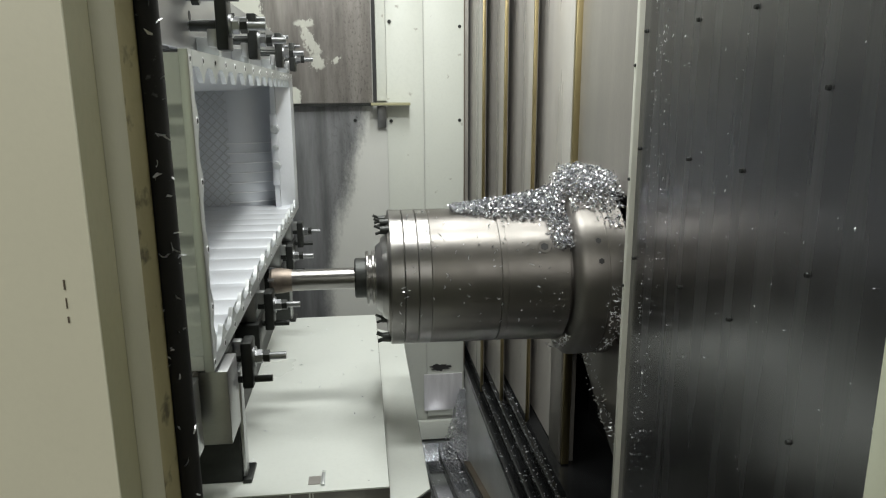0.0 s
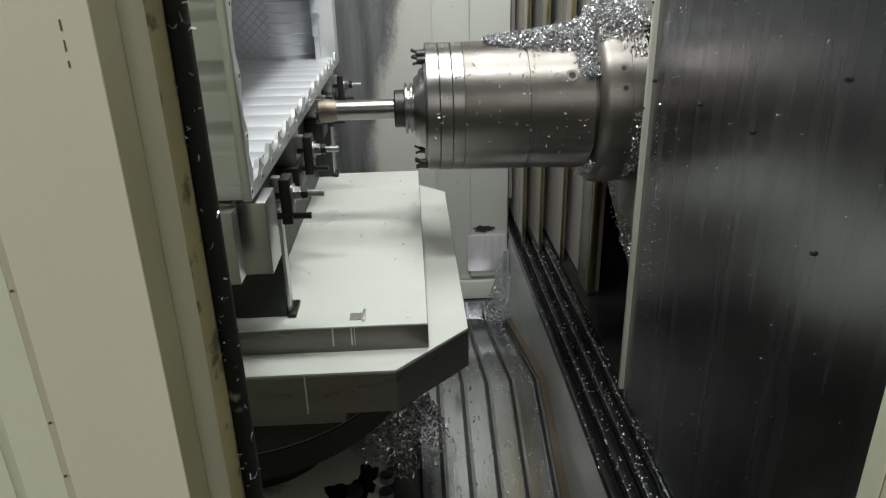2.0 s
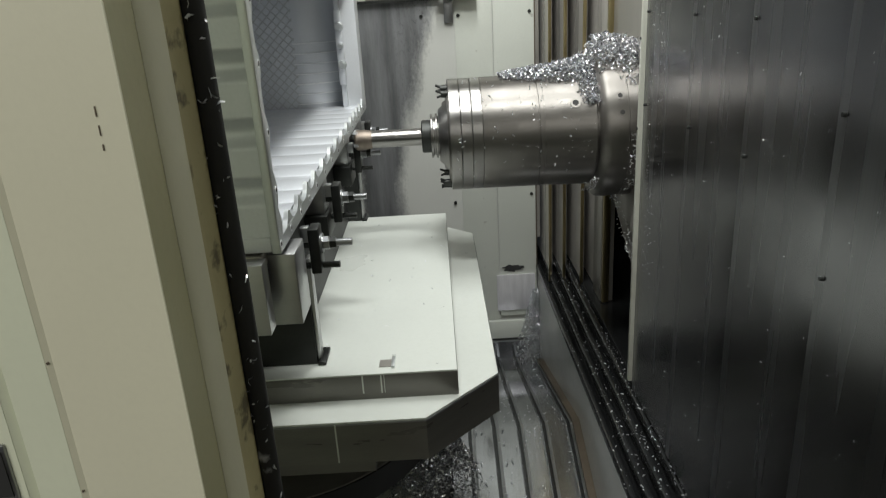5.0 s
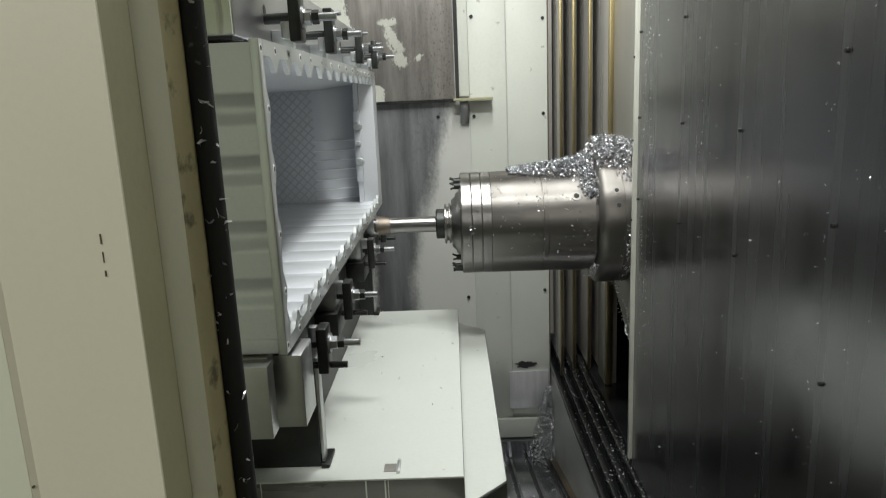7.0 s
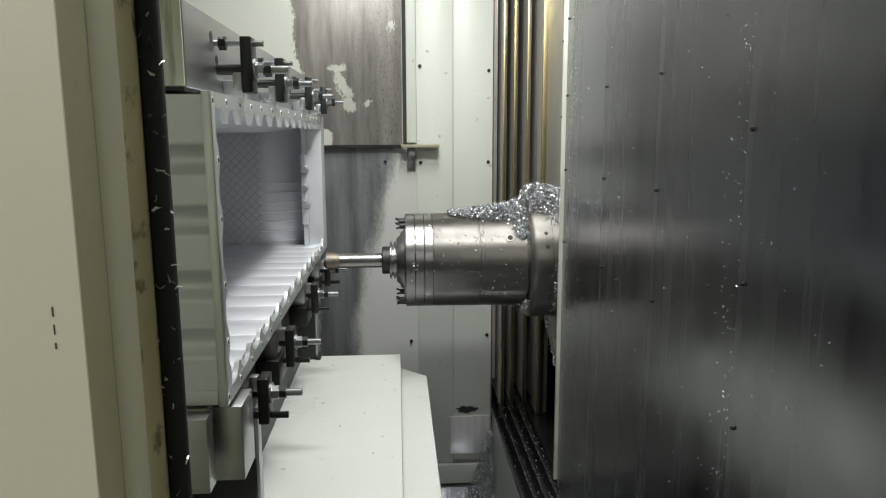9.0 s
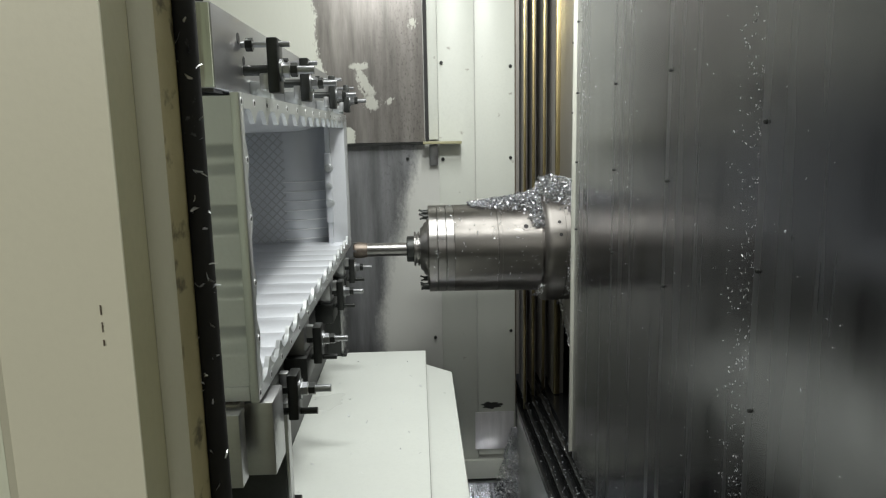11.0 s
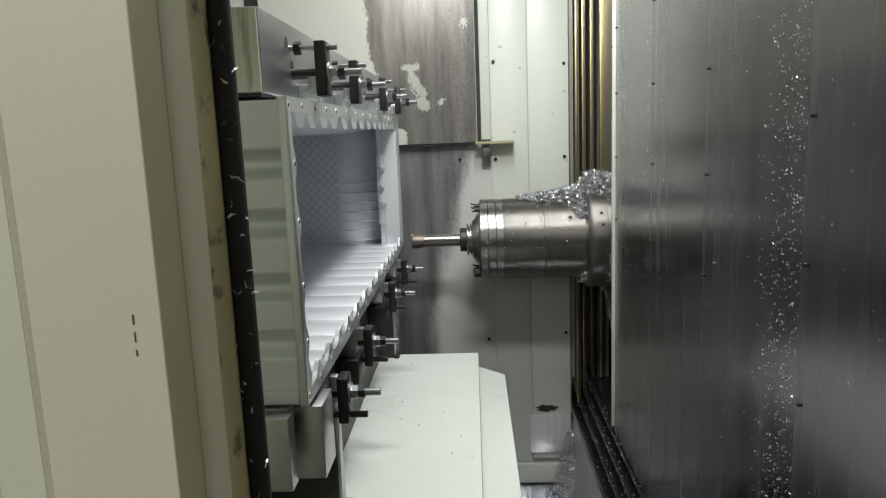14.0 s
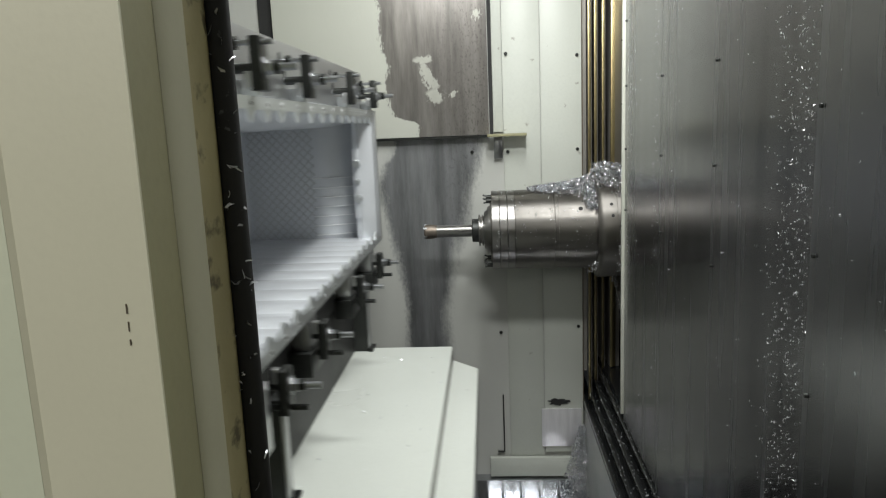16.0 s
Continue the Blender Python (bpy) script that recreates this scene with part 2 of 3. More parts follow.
def prism(bm, outline, axis, a, b):
    """Extrudes a closed outline of 2D points along an axis from a to b."""
    def at(p, d):
        return {"x": (d, p[0], p[1]), "y": (p[0], d, p[1]), "z": (p[0], p[1], d)}[axis]
    low, top = [bm.verts.new(at(p, a)) for p in outline], [bm.verts.new(at(p, b)) for p in outline]
    k = len(outline)
    for i in range(k):
        bm.faces.new((low[i], low[(i + 1) % k], top[(i + 1) % k], top[i]))
    bm.faces.new(low)
    bm.faces.new(top)
    bmesh.ops.recalc_face_normals(bm, faces=bm.faces)
    return bm


def finish(bm, name, mat, angle=35):
    me = bpy.data.meshes.new(name)
    bm.to_mesh(me)
    bm.free()
    me.materials.append(mat)
    me.polygons.foreach_set("use_smooth", [True] * len(me.polygons))
    me.set_sharp_from_angle(angle=radians(angle))
    return me


def part(name, bm, mat, parent, label=""):
    ob = new(name, finish(bm, name, mat))
    ob.parent = parent
    return tagged(ob, label)


def solid(name, bm, mat, label, category="", group="", kind=""):
    return tagged(new(name, finish(bm, name, mat)), label, category, group, kind)


def thing(name, label, category, group="", kind="", at=None):
    ob = new(name)
    ob.empty_display_size = 0.02
    if at is not None:
        ob.matrix_basis = at
    return tagged(ob, label, category, group, kind)


def share(ob, parent, m, name=None):
    """Another part on the same mesh."""
    o = new(name or ob.name.split(".")[0], ob.data)
    o.parent, o.matrix_basis = parent, m
    return o


def B():
    return bmesh.new()

# ---------------- layout ----------------
WALL_Y, AXIS_Z = 2.57, 1.278
SPIN_START, SPIN_RATE, SPIN_STOP = 1.395, 0.0685, 14.7
moved_by_spindle = []      # (object, share of the travel)
moved_by_table = []
rng = np.random.default_rng(7)


def spindle_y(t):
    return SPIN_START + SPIN_RATE * min(t, SPIN_STOP)


# ---------------- chips ----------------
def flakes(places, length, width, curl=1.0, flat=None, mat=None):
    """One mesh of curled metal flakes, one at each place. flat: lay them on this plane's normal axis (0, 1 or 2)."""
    verts, faces = [], []
    for p in places:
        a = rng.normal(size=3)
        if flat is not None:
            a[flat] *= 0.15
        a /= np.linalg.norm(a)
        b = rng.normal(size=3)
        if flat is not None:
            b[flat] *= 0.3
        b -= a * (a @ b)
        b /= np.linalg.norm(b)
        c = np.cross(a, b)
        ln, wd = length * rng.uniform(0.5, 1.5), width * rng.uniform(0.5, 1.4)
        bend = rng.uniform(0.3, 1.4) * curl
        k0 = len(verts)
        for k in range(4):
            u = (k / 3 - 0.5)
            mid = np.array(p) + a * (ln * u * (1 - 0.25 * bend * abs(u))) + c * (ln * bend * (u * u - 0.1))
            w = wd * (0.55 if k in (0, 3) else 1.0)
            verts += [tuple(mid - b * w / 2 + c * 0.15 * w), tuple(mid + b * w / 2)]
        for k in range(3):
            q = k0 + 2 * k
            faces.append((q, q + 1, q + 3, q + 2))
    me = bpy.data.meshes.new("chips")
    me.from_pydata(verts, [], faces)
    me.materials.append(mat or CHIP_GLINT)
    return me


def chip_heap(name, places, length, width, label, at=None, flat=None):
    ob = tagged(new(name, flakes(places, length, width, 1.0, flat, CHIP if name.endswith("heap") else CHIP_GLINT)), label, "metal chips", kind="stuff")
    if at is not None:
        ob.matrix_basis = at
    return ob


# ---------------- machine shell ----------------
def shell():
    solid("wall_north", box(B(), -1.3, 0.652, WALL_Y, WALL_Y + 0.05, 0.0, 2.6), WORN_WALL, "cream painted back wall of the machine, worn to grey metal", kind="structure")
    # recess end and east wall are black in place of deep shade
    solid("wall_north_recess", box(B(), 0.60, 1.25, 3.3, 3.35, 0.0, 2.6), BLACK, "end of the cover recess, black for the shade there", kind="structure")
    solid("wall_west", box(B(), -1.35, -1.3, 0.45, WALL_Y + 0.05, 0.0, 2.6), CREAM_WALL, "cream painted side wall", kind="structure")
    solid("wall_east", box(B(), 1.2, 1.25, 0.3, 3.35, 0.0, 2.6), BLACK, "wall behind the covers, black for the shade there", kind="structure")
    solid("ceiling", box(B(), -1.35, 1.25, 0.3, 3.35, 2.6, 2.64), CREAM_WALL, "cream machine roof", kind="structure")
    solid("floor", box(B(), -1.35, 1.25, 0.2, 3.35, -0.05, 0.0), TRACK, "oily black machine bed", kind="structure")
    solid("workshop_floor", box(B(), -4, 4, -5, 0.2, -0.05, 0.0), PALLET_SIDE, "grey workshop floor", kind="structure")
    solid("workshop_wall", box(B(), -4, 4, -5.1, -5, 0.0, 3.4), CREAM_WALL, "pale workshop wall", kind="structure")
    solid("workshop_ceiling", box(B(), -4, 4, -5.1, 0.3, 3.4, 3.45), CREAM_WALL, "pale workshop ceiling", kind="structure")
    # sheet panels, trim and fittings on the back wall
    p = thing("wall_panel", "brown worn steel panel with remains of cream paint", "panel")
    part("sheet", box(B(), -0.41, 0.328, WALL_Y - 0.022, WALL_Y - 0.002, 1.592, 2.58, 0.002), WORN_PANEL, p)
    part("lip", box(B(), -0.41, 0.330, WALL_Y - 0.03, WALL_Y - 0.004, 1.583, 1.591), DARK, p, "dark bottom edge")
    part("gap_cover", box(B(), 0.331, 0.343, WALL_Y - 0.006, WALL_Y - 0.001, 1.592, 2.58), HOLE, p, "dark gap beside the panel")
    part("gap_cover", box(B(), -0.462, -0.411, WALL_Y - 0.006, WALL_Y - 0.001, 1.592, 2.58), HOLE, p, "dark gap beside the panel")
    s = thing("wall_trim", "cream painted upright sheet strips on the back wall", "trim")
    part("strip", box(B(), 0.344, 0.377, WALL_Y - 0.014, WALL_Y - 0.001, 1.60, 2.58, 0.001), CREAM_WALL, s)
    part("strip", box(B(), 0.379, 0.506, WALL_Y - 0.008, WALL_Y - 0.001, 0.30, 2.58, 0.001), CREAM_WALL, s)
    part("strip", box(B(), 0.509, 0.649, WALL_Y - 0.011, WALL_Y - 0.001, 0.40, 2.58, 0.001), CREAM_WALL, s)
    part("bottom_strip", box(B(), 0.30, 0.649, WALL_Y - 0.03, WALL_Y - 0.012, 0.31, 0.385, 0.002), CREAM_WALL, s)
    part("corner_edge", box(B(), 0.6495, 0.6525, WALL_Y - 0.014, WALL_Y - 0.002, 0.60, 2.58), GUTTER, s, "dark dirty corner joint")
    part("corner_strip", box(B(), 0.6530, 0.6650, WALL_Y - 0.010, WALL_Y + 0.05, 0.72, 2.58), PLATE_GREY, s, "grey steel corner strip")
    part("slot", box(B(), 0.352, 0.357, WALL_Y - 0.0095, WALL_Y - 0.001, 0.40, 0.627), HOLE, s, "narrow dark slot")
    part("slot", box(B(), 0.329, 0.3515, WALL_Y - 0.0095, WALL_Y - 0.001, 0.398, 0.402), HOLE, s, "narrow dark slot")
    k = thing("wall_bracket", "small cream shelf strip on a steel bracket", "bracket")
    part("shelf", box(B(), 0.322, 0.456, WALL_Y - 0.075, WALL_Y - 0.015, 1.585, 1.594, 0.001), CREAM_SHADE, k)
    part("plate", box(B(), 0.344, 0.374, WALL_Y - 0.018, WALL_Y - 0.0085, 1.508, 1.583, 0.001), ZINC, k)
    screw = None
    for x, z in ((0.634, 2.17), (0.634, 1.849), (0.634, 1.531), (0.634, 1.21), (0.634, 0.89), (0.266, 1.533), (0.358, 1.527), (0.392, 1.864), (0.392, 1.53), (0.352, 0.869), (0.392, 2.2), (0.362, 1.864)):
        b = B()
        rod(b, (0, 0.002, 0), (0, -0.005, 0), 0.0065, 0.005, 12)
        rod(b, (0, -0.0045, 0), (0, -0.0056, 0), 0.003, n=8)
        if screw is None:
            screw = part("screw", b, DARK, s)
            screw.matrix_basis = pose(x, WALL_Y - 0.0115, z)
        else:
            b.free()
            share(screw, s, pose(x, WALL_Y - (0.0115 if x > 0.38 else 0.002), z))
    q = thing("wall_plate", "bright aluminium cover plate screwed to the back wall", "plate")
    part("sheet", box(B(), 0.496, 0.643, WALL_Y - 0.018, WALL_Y - 0.0115, 0.425, 0.574, 0.001), PLATE, q)
    edge = []
    for k in range(48):
        a = 2 * math.pi * k / 48
        r = 1 + 0.12 * math.sin(3 * a + 1) + 0.14 * math.sin(7 * a) + 0.12 * math.sin(13 * a + 2)
        edge.append((0.56 + 0.036 * r * math.cos(a), 0.600 + 0.012 * r * math.sin(a)))
    b = prism(B(), edge, "y", WALL_Y - 0.0155, WALL_Y - 0.011)
    solid("grease_spot", b, HOLE, "black grease blob above the cover plate", "stain")


def door():
    d = thing("sliding_door", "cream sliding machine door with a black rubber edge seal", "door")
    part("panel", prism(B(), [(0.0925, 0.400), (0.1569, 0.400), (0.1569, 0.4014), (0.145, 0.43), (0.0925, 0.43)], "z", 0.3, 2.5), CREAM, d)
    part("middle_panel", box(B(), 0.0662, 0.0893, 0.3985, 0.43, 0.3, 2.5), CREAM_GREEN, d)
    part("fold", prism(B(), [(0.0894, 0.3986), (0.0924, 0.4001), (0.0924, 0.43), (0.0894, 0.43)], "z", 0.3, 2.5), CREAM, d, "folded sheet edge")
    part("side_panel", box(B(), -1.3, 0.0590, 0.400, 0.43, 0.3, 2.5), CREAM_GREEN, d)
    part("fold", prism(B(), [(0.0591, 0.4002), (0.0661, 0.4042), (0.0661, 0.43), (0.0591, 0.43)], "z", 0.3, 2.5), CREAM_GREEN, d, "folded sheet edge")
    for z in (1.339, 1.302, 1.42):
        part("rust_spot", rod(B(), (0.0905, 0.3996, z), (0.0905, 0.3984, z), 0.0007, n=10), GUTTER, d, "small dark rust spot")
    # the bevel's shade sits in its colour, over an olive tint
    part("bevel", prism(B(), [(0.1567, 0.4016), (0.1538, 0.4395), (0.11, 0.4395), (0.11, 0.4305), (0.1452, 0.4305)], "z", 0.3, 2.5), CREAM_SHADE, d, "olive-cream bevelled strip, its shade in the colour")
    part("ridge", prism(B(), [(0.1538, 0.440), (0.1553, 0.444), (0.1566, 0.467), (0.1560, 0.4715), (0.11, 0.4715), (0.11, 0.440)], "z", 0.3, 2.5), CREAM, d)
    part("seal_strip", prism(B(), [(0.120, 0.4718), (0.1545, 0.4718), (0.1552, 0.482), (0.1574, 0.492), (0.1574, 0.512), (0.120, 0.512)], "z", 0.3, 2.5), RUST, d, "stained yellowish seal carrier")
    out = [(0.1612 + 0.0070 * math.cos(a), 0.5075 + 0.0105 * math.sin(a)) for a in [2 * math.pi * k / 20 for k in range(20)]]
    part("seal", prism(B(), out, "z", 0.3, 2.5), RUBBER, d, "black rubber seal")
    b = B()
    for z, h, w in ((1.5473, 0.0048, 0.0003), (1.5385, 0.0050, 0.0002), (1.5305, 0.0030, 0.0003)):
        box(b, 0.1437 - w, 0.1437 + w, 0.3994, 0.4004, z - h / 2, z + h / 2)
    part("scratch", b, GUTTER, d, "three short black scratches")
    b = B()
    box(b, 0.026, 0.0545, 0.398, 0.4045, 1.335, 1.372, 0.001)
    part("plate_frame", b, ZINC, d, "grey frame of a small dark plate")
    part("plate", box(B(), 0.026, 0.0525, 0.3972, 0.3985, 1.339, 1.368), HOLE, d, "small dark plate")
    places = [(0.1612 + 0.0070 * math.cos(a), 0.5075 - 0.0105 * abs(math.sin(a)), z) for a, z in zip(rng.uniform(0.2, 2.9, 100), rng.uniform(1.2, 1.85, 100))]
    o = new("seal_chips", flakes(places, 0.0078, 0.0016))
    tagged(o, "bright curled chips stuck to the door seal", "metal chips", kind="stuff")
    p = thing("door_post", "cream painted steel post of the machine front", "post")
    part("post", box(B(), 0.7065, 1.2, 0.22, 0.546, 0.0, 2.6, 0.003), CREAM, p)
    part("edge_strip", box(B(), 0.705, 0.74, 0.5465, 0.572, 0.0, 2.6, 0.003), CREAM_GREEN, p, "pale folded edge")
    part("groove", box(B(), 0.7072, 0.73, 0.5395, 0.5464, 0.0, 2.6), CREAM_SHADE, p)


# ---------------- table ----------------
def table():
    cx, cy = -0.133, 1.54
    base = thing("rotary_table", "pale green machine pallet with dark machined sides", "pallet", at=pose(cx, cy, 0.885))
    h, c = 0.516, 0.127
    oct_ = [(h, -h + c), (h, h - c), (h - c, h), (-h + c, h), (-h, h - c), (-h, -h + c), (-h + c, -h), (h - c, -h)]
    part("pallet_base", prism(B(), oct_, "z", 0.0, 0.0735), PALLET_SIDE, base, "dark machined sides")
    part("pallet_rim", prism(B(), [(x * 0.998, y * 0.998) for x, y in oct_], "z", 0.0735, 0.077), PALLET, base)
    part("edge_line", prism(B(), [(x * 1.0012, y * 1.0012) for x, y in oct_], "z", 0.0715, 0.0735), ZINC, base, "bright chamfered edge")
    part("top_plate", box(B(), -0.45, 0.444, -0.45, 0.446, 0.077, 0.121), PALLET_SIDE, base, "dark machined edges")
    part("top_skin", box(B(), -0.449, 0.443, -0.449, 0.445, 0.121, 0.1235), PALLET, base)
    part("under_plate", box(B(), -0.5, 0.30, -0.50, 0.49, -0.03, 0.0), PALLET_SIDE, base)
    part("slot", box(B(), 0.312, 0.332, -0.428, -0.404, 0.1236, 0.1246), PLATE_GREY, base, "shallow grey slot")
    part("key", box(B(), 0.333, 0.339, -0.434, -0.398, 0.1236, 0.128, 0.001), ALU_CUT, base, "bright metal key")
    for x, w in ((0.15, 0.0008), (0.165, 0.0006), (0.335, 0.0012), (0.366, 0.0011), (0.371, 0.0006)):
        b = box(B(), -w, w, -0.0012, 0.001, -0.035, 0.001)
        part("drip", b, PALLET, base, "pale paint drip").matrix_basis = pose(x - 0.05, -0.45, 0.1236)
    part("drip", box(B(), -0.0012, 0.0012, -0.0012, 0.001, -0.07, 0.001), PALLET, base, "pale paint drip").matrix_basis = pose(0.243, -h, 0.0725)
    part("turntable_neck", rod(B(), (0.013, 0.02, -0.209), (0.013, 0.02, -0.031), 0.27, n=56), DARK, base)
    part("turntable", rod(B(), (0.013, 0.02, -0.275), (0.013, 0.02, -0.213), 0.378, n=80), BLACK, base, "round black turntable skirt")
    part("turntable_top", rod(B(), (0.013, 0.02, -0.2128), (0.013, 0.02, -0.2095), 0.374, n=80), PLATE_GREY, base, "grey oily turntable top")
    moved_by_table.append(base)
    s = thing("table_saddle", "cream painted machine saddle with oily black patches", "saddle", at=pose(cx, cy, 0.0))
    part("body", box(B(), -0.62, 0.33, -0.46, 0.46, 0.001, 0.44, 0.012), SADDLE, s)
    part("column", rod(B(), (0.01, 0.02, 0.44), (0.01, 0.02, 0.607), 0.20, n=48), BLACK, s)
    part("guide_block", box(B(), 0.345, 0.42, -0.50, 0.40, 0.001, 0.31, 0.008), BLACK, s, "black way cover block")
    for x, y in ((0.262, -0.25), (0.268, -0.21), (0.34, -0.225), (0.34, -0.17), (0.20, -0.30)):
        part("bolt", rod(rod(B(), (x, y, 0.44), (x, y, 0.458), 0.017, n=18), (x, y, 0.458), (x, y, 0.4585), 0.009, n=6), ZINC, s)
    for x, y, rx, ry in ((0.245, -0.235, 0.055, 0.055), (0.20, -0.27, 0.04, 0.05), (0.135, -0.235, 0.026, 0.014), (0.115, -0.275, 0.018, 0.026), (0.29, -0.17, 0.03, 0.05)):
        ph = rng.uniform(0, 6, 3)
        edge = []
        for k in range(40):
            a = 2 * math.pi * k / 40
            r = 1 + 0.25 * math.sin(2 * a + ph[0]) + 0.18 * math.sin(5 * a + ph[1]) + 0.1 * math.sin(11 * a + ph[2])
            edge.append((x + rx * r * math.cos(a), y + ry * r * math.sin(a)))
        part("oil_patch", prism(B(), edge, "z", 0.4395, 0.4405 + 0.0003 * rng.random()), TRACK, s, "black oil patch")
    moved_by_table.append(s)
    places = [(rng.uniform(0.0, 0.44), rng.uniform(-0.44, 0.40), 0.1255) for _ in range(46)]
    o = chip_heap("pallet_chips", places, 0.008, 0.002, "few bright chips lying on the pallet", pose(cx, cy, 0.885), 2)
    moved_by_table.append(o)


def chute():
    c = thing("chip_chute", "oily dark steel chip chute with ribs", "chute")
    peak, foot, back = (1.76, 0.43), (0.64, 0.02), (WALL_Y, 0.215)

    def slab(lift, deep, end):
        """The ridge-shaped section of the chute, as a strip that stands lift above it."""
        low = 0.215 + (back[0] - end) * (peak[1] - back[1]) / (back[0] - peak[0])
        return [(foot[0], foot[1] - deep), (peak[0], peak[1] - deep), (end, low - deep), (end, low + lift), (peak[0], peak[1] + lift), (foot[0], foot[1] + lift)]

    part("trough", prism(B(), [foot, peak, back, (WALL_Y, 0.002), (foot[0], 0.002)], "x", 0.29, 0.6545), FLOOR, c)
    part("gutter", prism(B(), slab(0.016, 0.004, 2.44), "x", 0.634, 0.6545), GUTTER, c, "brown stained gutter edge")
    part("back_lip", box(B(), -0.4, 0.655, WALL_Y - 0.05, WALL_Y - 0.002, 0.1, 0.305), FLOOR, c)
    for x in (0.342, 0.412, 0.482, 0.552, 0.622):
        part("rib", prism(B(), slab(0.010, 0.002, WALL_Y - 0.06), "x", x - 0.0045, x + 0.0045), TRACK, c)
        part("groove_edge", prism(B(), slab(0.0035, 0.002, WALL_Y - 0.06), "x", x + 0.006, x + 0.014), ZINC, c, "worn bright edge")
    r = thing("cover_rail", "oily black stepped guide rail littered with chips", "rail")
    part("web", box(B(), 0.655, 0.75, 0.58, 3.3, 0.2, 0.588), RAIL_WEB, r, "grey steel side plate")
    for k in range(4):
        part("bar", box(B(), 0.650 + 0.021 * k, 0.664 + 0.021 * k, 0.58, 3.3, 0.588 + 0.030 * k, 0.612 + 0.030 * k, 0.003), TRACK, r)
    part("bed", prism(B(), [(0.657, 0.588), (0.74, 0.70), (1.1, 0.70), (1.1, 0.5), (0.657, 0.5)], "y", 0.58, 3.3), TRACK, r)
    places = []
    for _ in range(900):
        k = int(4 * rng.random() ** 0.6)
        y = 0.75 + 1.8 * rng.random() ** 1.6
        places.append((0.650 + 0.021 * k + rng.uniform(-0.004, 0.018), y, 0.614 + 0.030 * k))
    chip_heap("rail_chips", places, 0.0048, 0.0015, "bright chips scattered along the black guide rail", None, 2)
    places = []
    for _ in range(420):
        y = rng.uniform(1.0, 2.5)
        z = 0.434 - (0.366 * (1.76 - y) if y < 1.76 else 0.2654 * (y - 1.76))
        x = 0.655 - 0.30 * rng.random() ** 1.3
        places.append((x, y, z))
    chip_heap("chute_chips", places, 0.0075, 0.0022, "bright chips scattered on the oily chute", None, 2)
    places = []
    for _ in range(9500):                       # heap below the pallet edge
        u, v = rng.normal(0, 0.4), rng.normal(0, 0.4)
        top = 0.30 * max(0.0, 1 - 0.8 * math.hypot(u, v)) ** 1.1
        if top < 0.045:
            continue
        places.append((0.235 + 0.125 * u, 1.54 + 0.15 * v, 0.385 + 1.1 * top * (0.62 + 0.38 * rng.random()) + 0.012 * rng.random()))
    chip_heap("floor_chip_heap", places, 0.0135, 0.0030, "tall heap of grey metal chips below the pallet")
    places = []
    for _ in range(5000):                       # heap in the corner by the back wall
        h = rng.random() ** 1.25
        places.append((0.652 - min(0.085, abs(rng.normal(0, 0.045))) * (1.2 - h), 2.545 - min(0.11, abs(rng.normal(0, 0.06))) * (1.25 - h), 0.225 + 0.29 * h))
    chip_heap("corner_chip_heap", places, 0.0085, 0.0024, "heap of grey metal chips piled in the wall corner")


# ---------------- telescopic covers ----------------
def screw_mesh():
    b = B()
    rod(b, (0.003, 0, 0), (-0.0024, 0, 0), 0.0034, 0.0024, 10)
    return b


def front_covers():
    """Sheets on the operator's side: far edge, x, share of the travel, a screw height."""
    rows = [(-0.245, 0.720, 1.0, 1.72), (-0.42, 0.7165, 0.75, 1.72), (-0.56, 0.713, 0.5, 1.72), (-0.70, 0.7095, 0.25, 1.634)]
    screw = None
    for k, (dy, x, fac, top) in enumerate(rows):
        y = SPIN_START + dy
        s = thing("telescopic_cover", "brushed stainless sliding cover sheet with screw heads", "cover", "telescopic cover sheets", at=pose(0, y, 0))
        part("sheet", box(B(), x, x + 0.0025, -(0.60, 0.62, 0.55, 0.44)[k], 0, 0.708 + 0.004 * k, 2.5), SHEET, s)
        if k == 0:
            part("edge_strip", box(B(), x - 0.009, x + 0.03, -0.002, 0.009, 0.724, 2.5, 0.001), EDGE, s, "pale edge strip with small screws")
        for i in range(7):
            z = top + 0.178 * (4 - i)
            if z > 2.45:
                continue
            m = pose(x - 0.001, -0.012, z)
            if screw is None:
                screw = part("screw", screw_mesh(), DARK, s)
                screw.matrix_basis = m
            else:
                share(screw, s, m)
            if k == 0:
                share(screw, s, pose(x - 0.009, 0.0035, z - 0.05))
        moved_by_spindle.append((s, fac))
        # chips stuck on the sheet
        dens = (80, 50, 45, 35)[k]
        places = [(x - 0.0015, -0.04 - abs(rng.normal(0, 0.10)), rng.uniform(0.85, 2.05)) for _ in range(dens)]
        if k == 2:
            places += [(x - 0.0015, -0.335 + rng.normal(0, 0.042), rng.uniform(0.85, 2.15)) for _ in range(1500)]
        if k == 0:
            places += [(x - 0.0015, -0.375 + rng.normal(0, 0.022), rng.uniform(0.9, 2.1)) for _ in range(200)]
            places += [(x - 0.0015, -0.045 - abs(rng.normal(0, 0.035)), rng.uniform(1.0, 2.15)) for _ in range(320)]
        o = chip_heap("cover_chips", places, 0.0036, 0.0011, "small bright chips stuck to the cover sheet", pose(0, y, 0), 0)
        moved_by_spindle.append((o, fac))


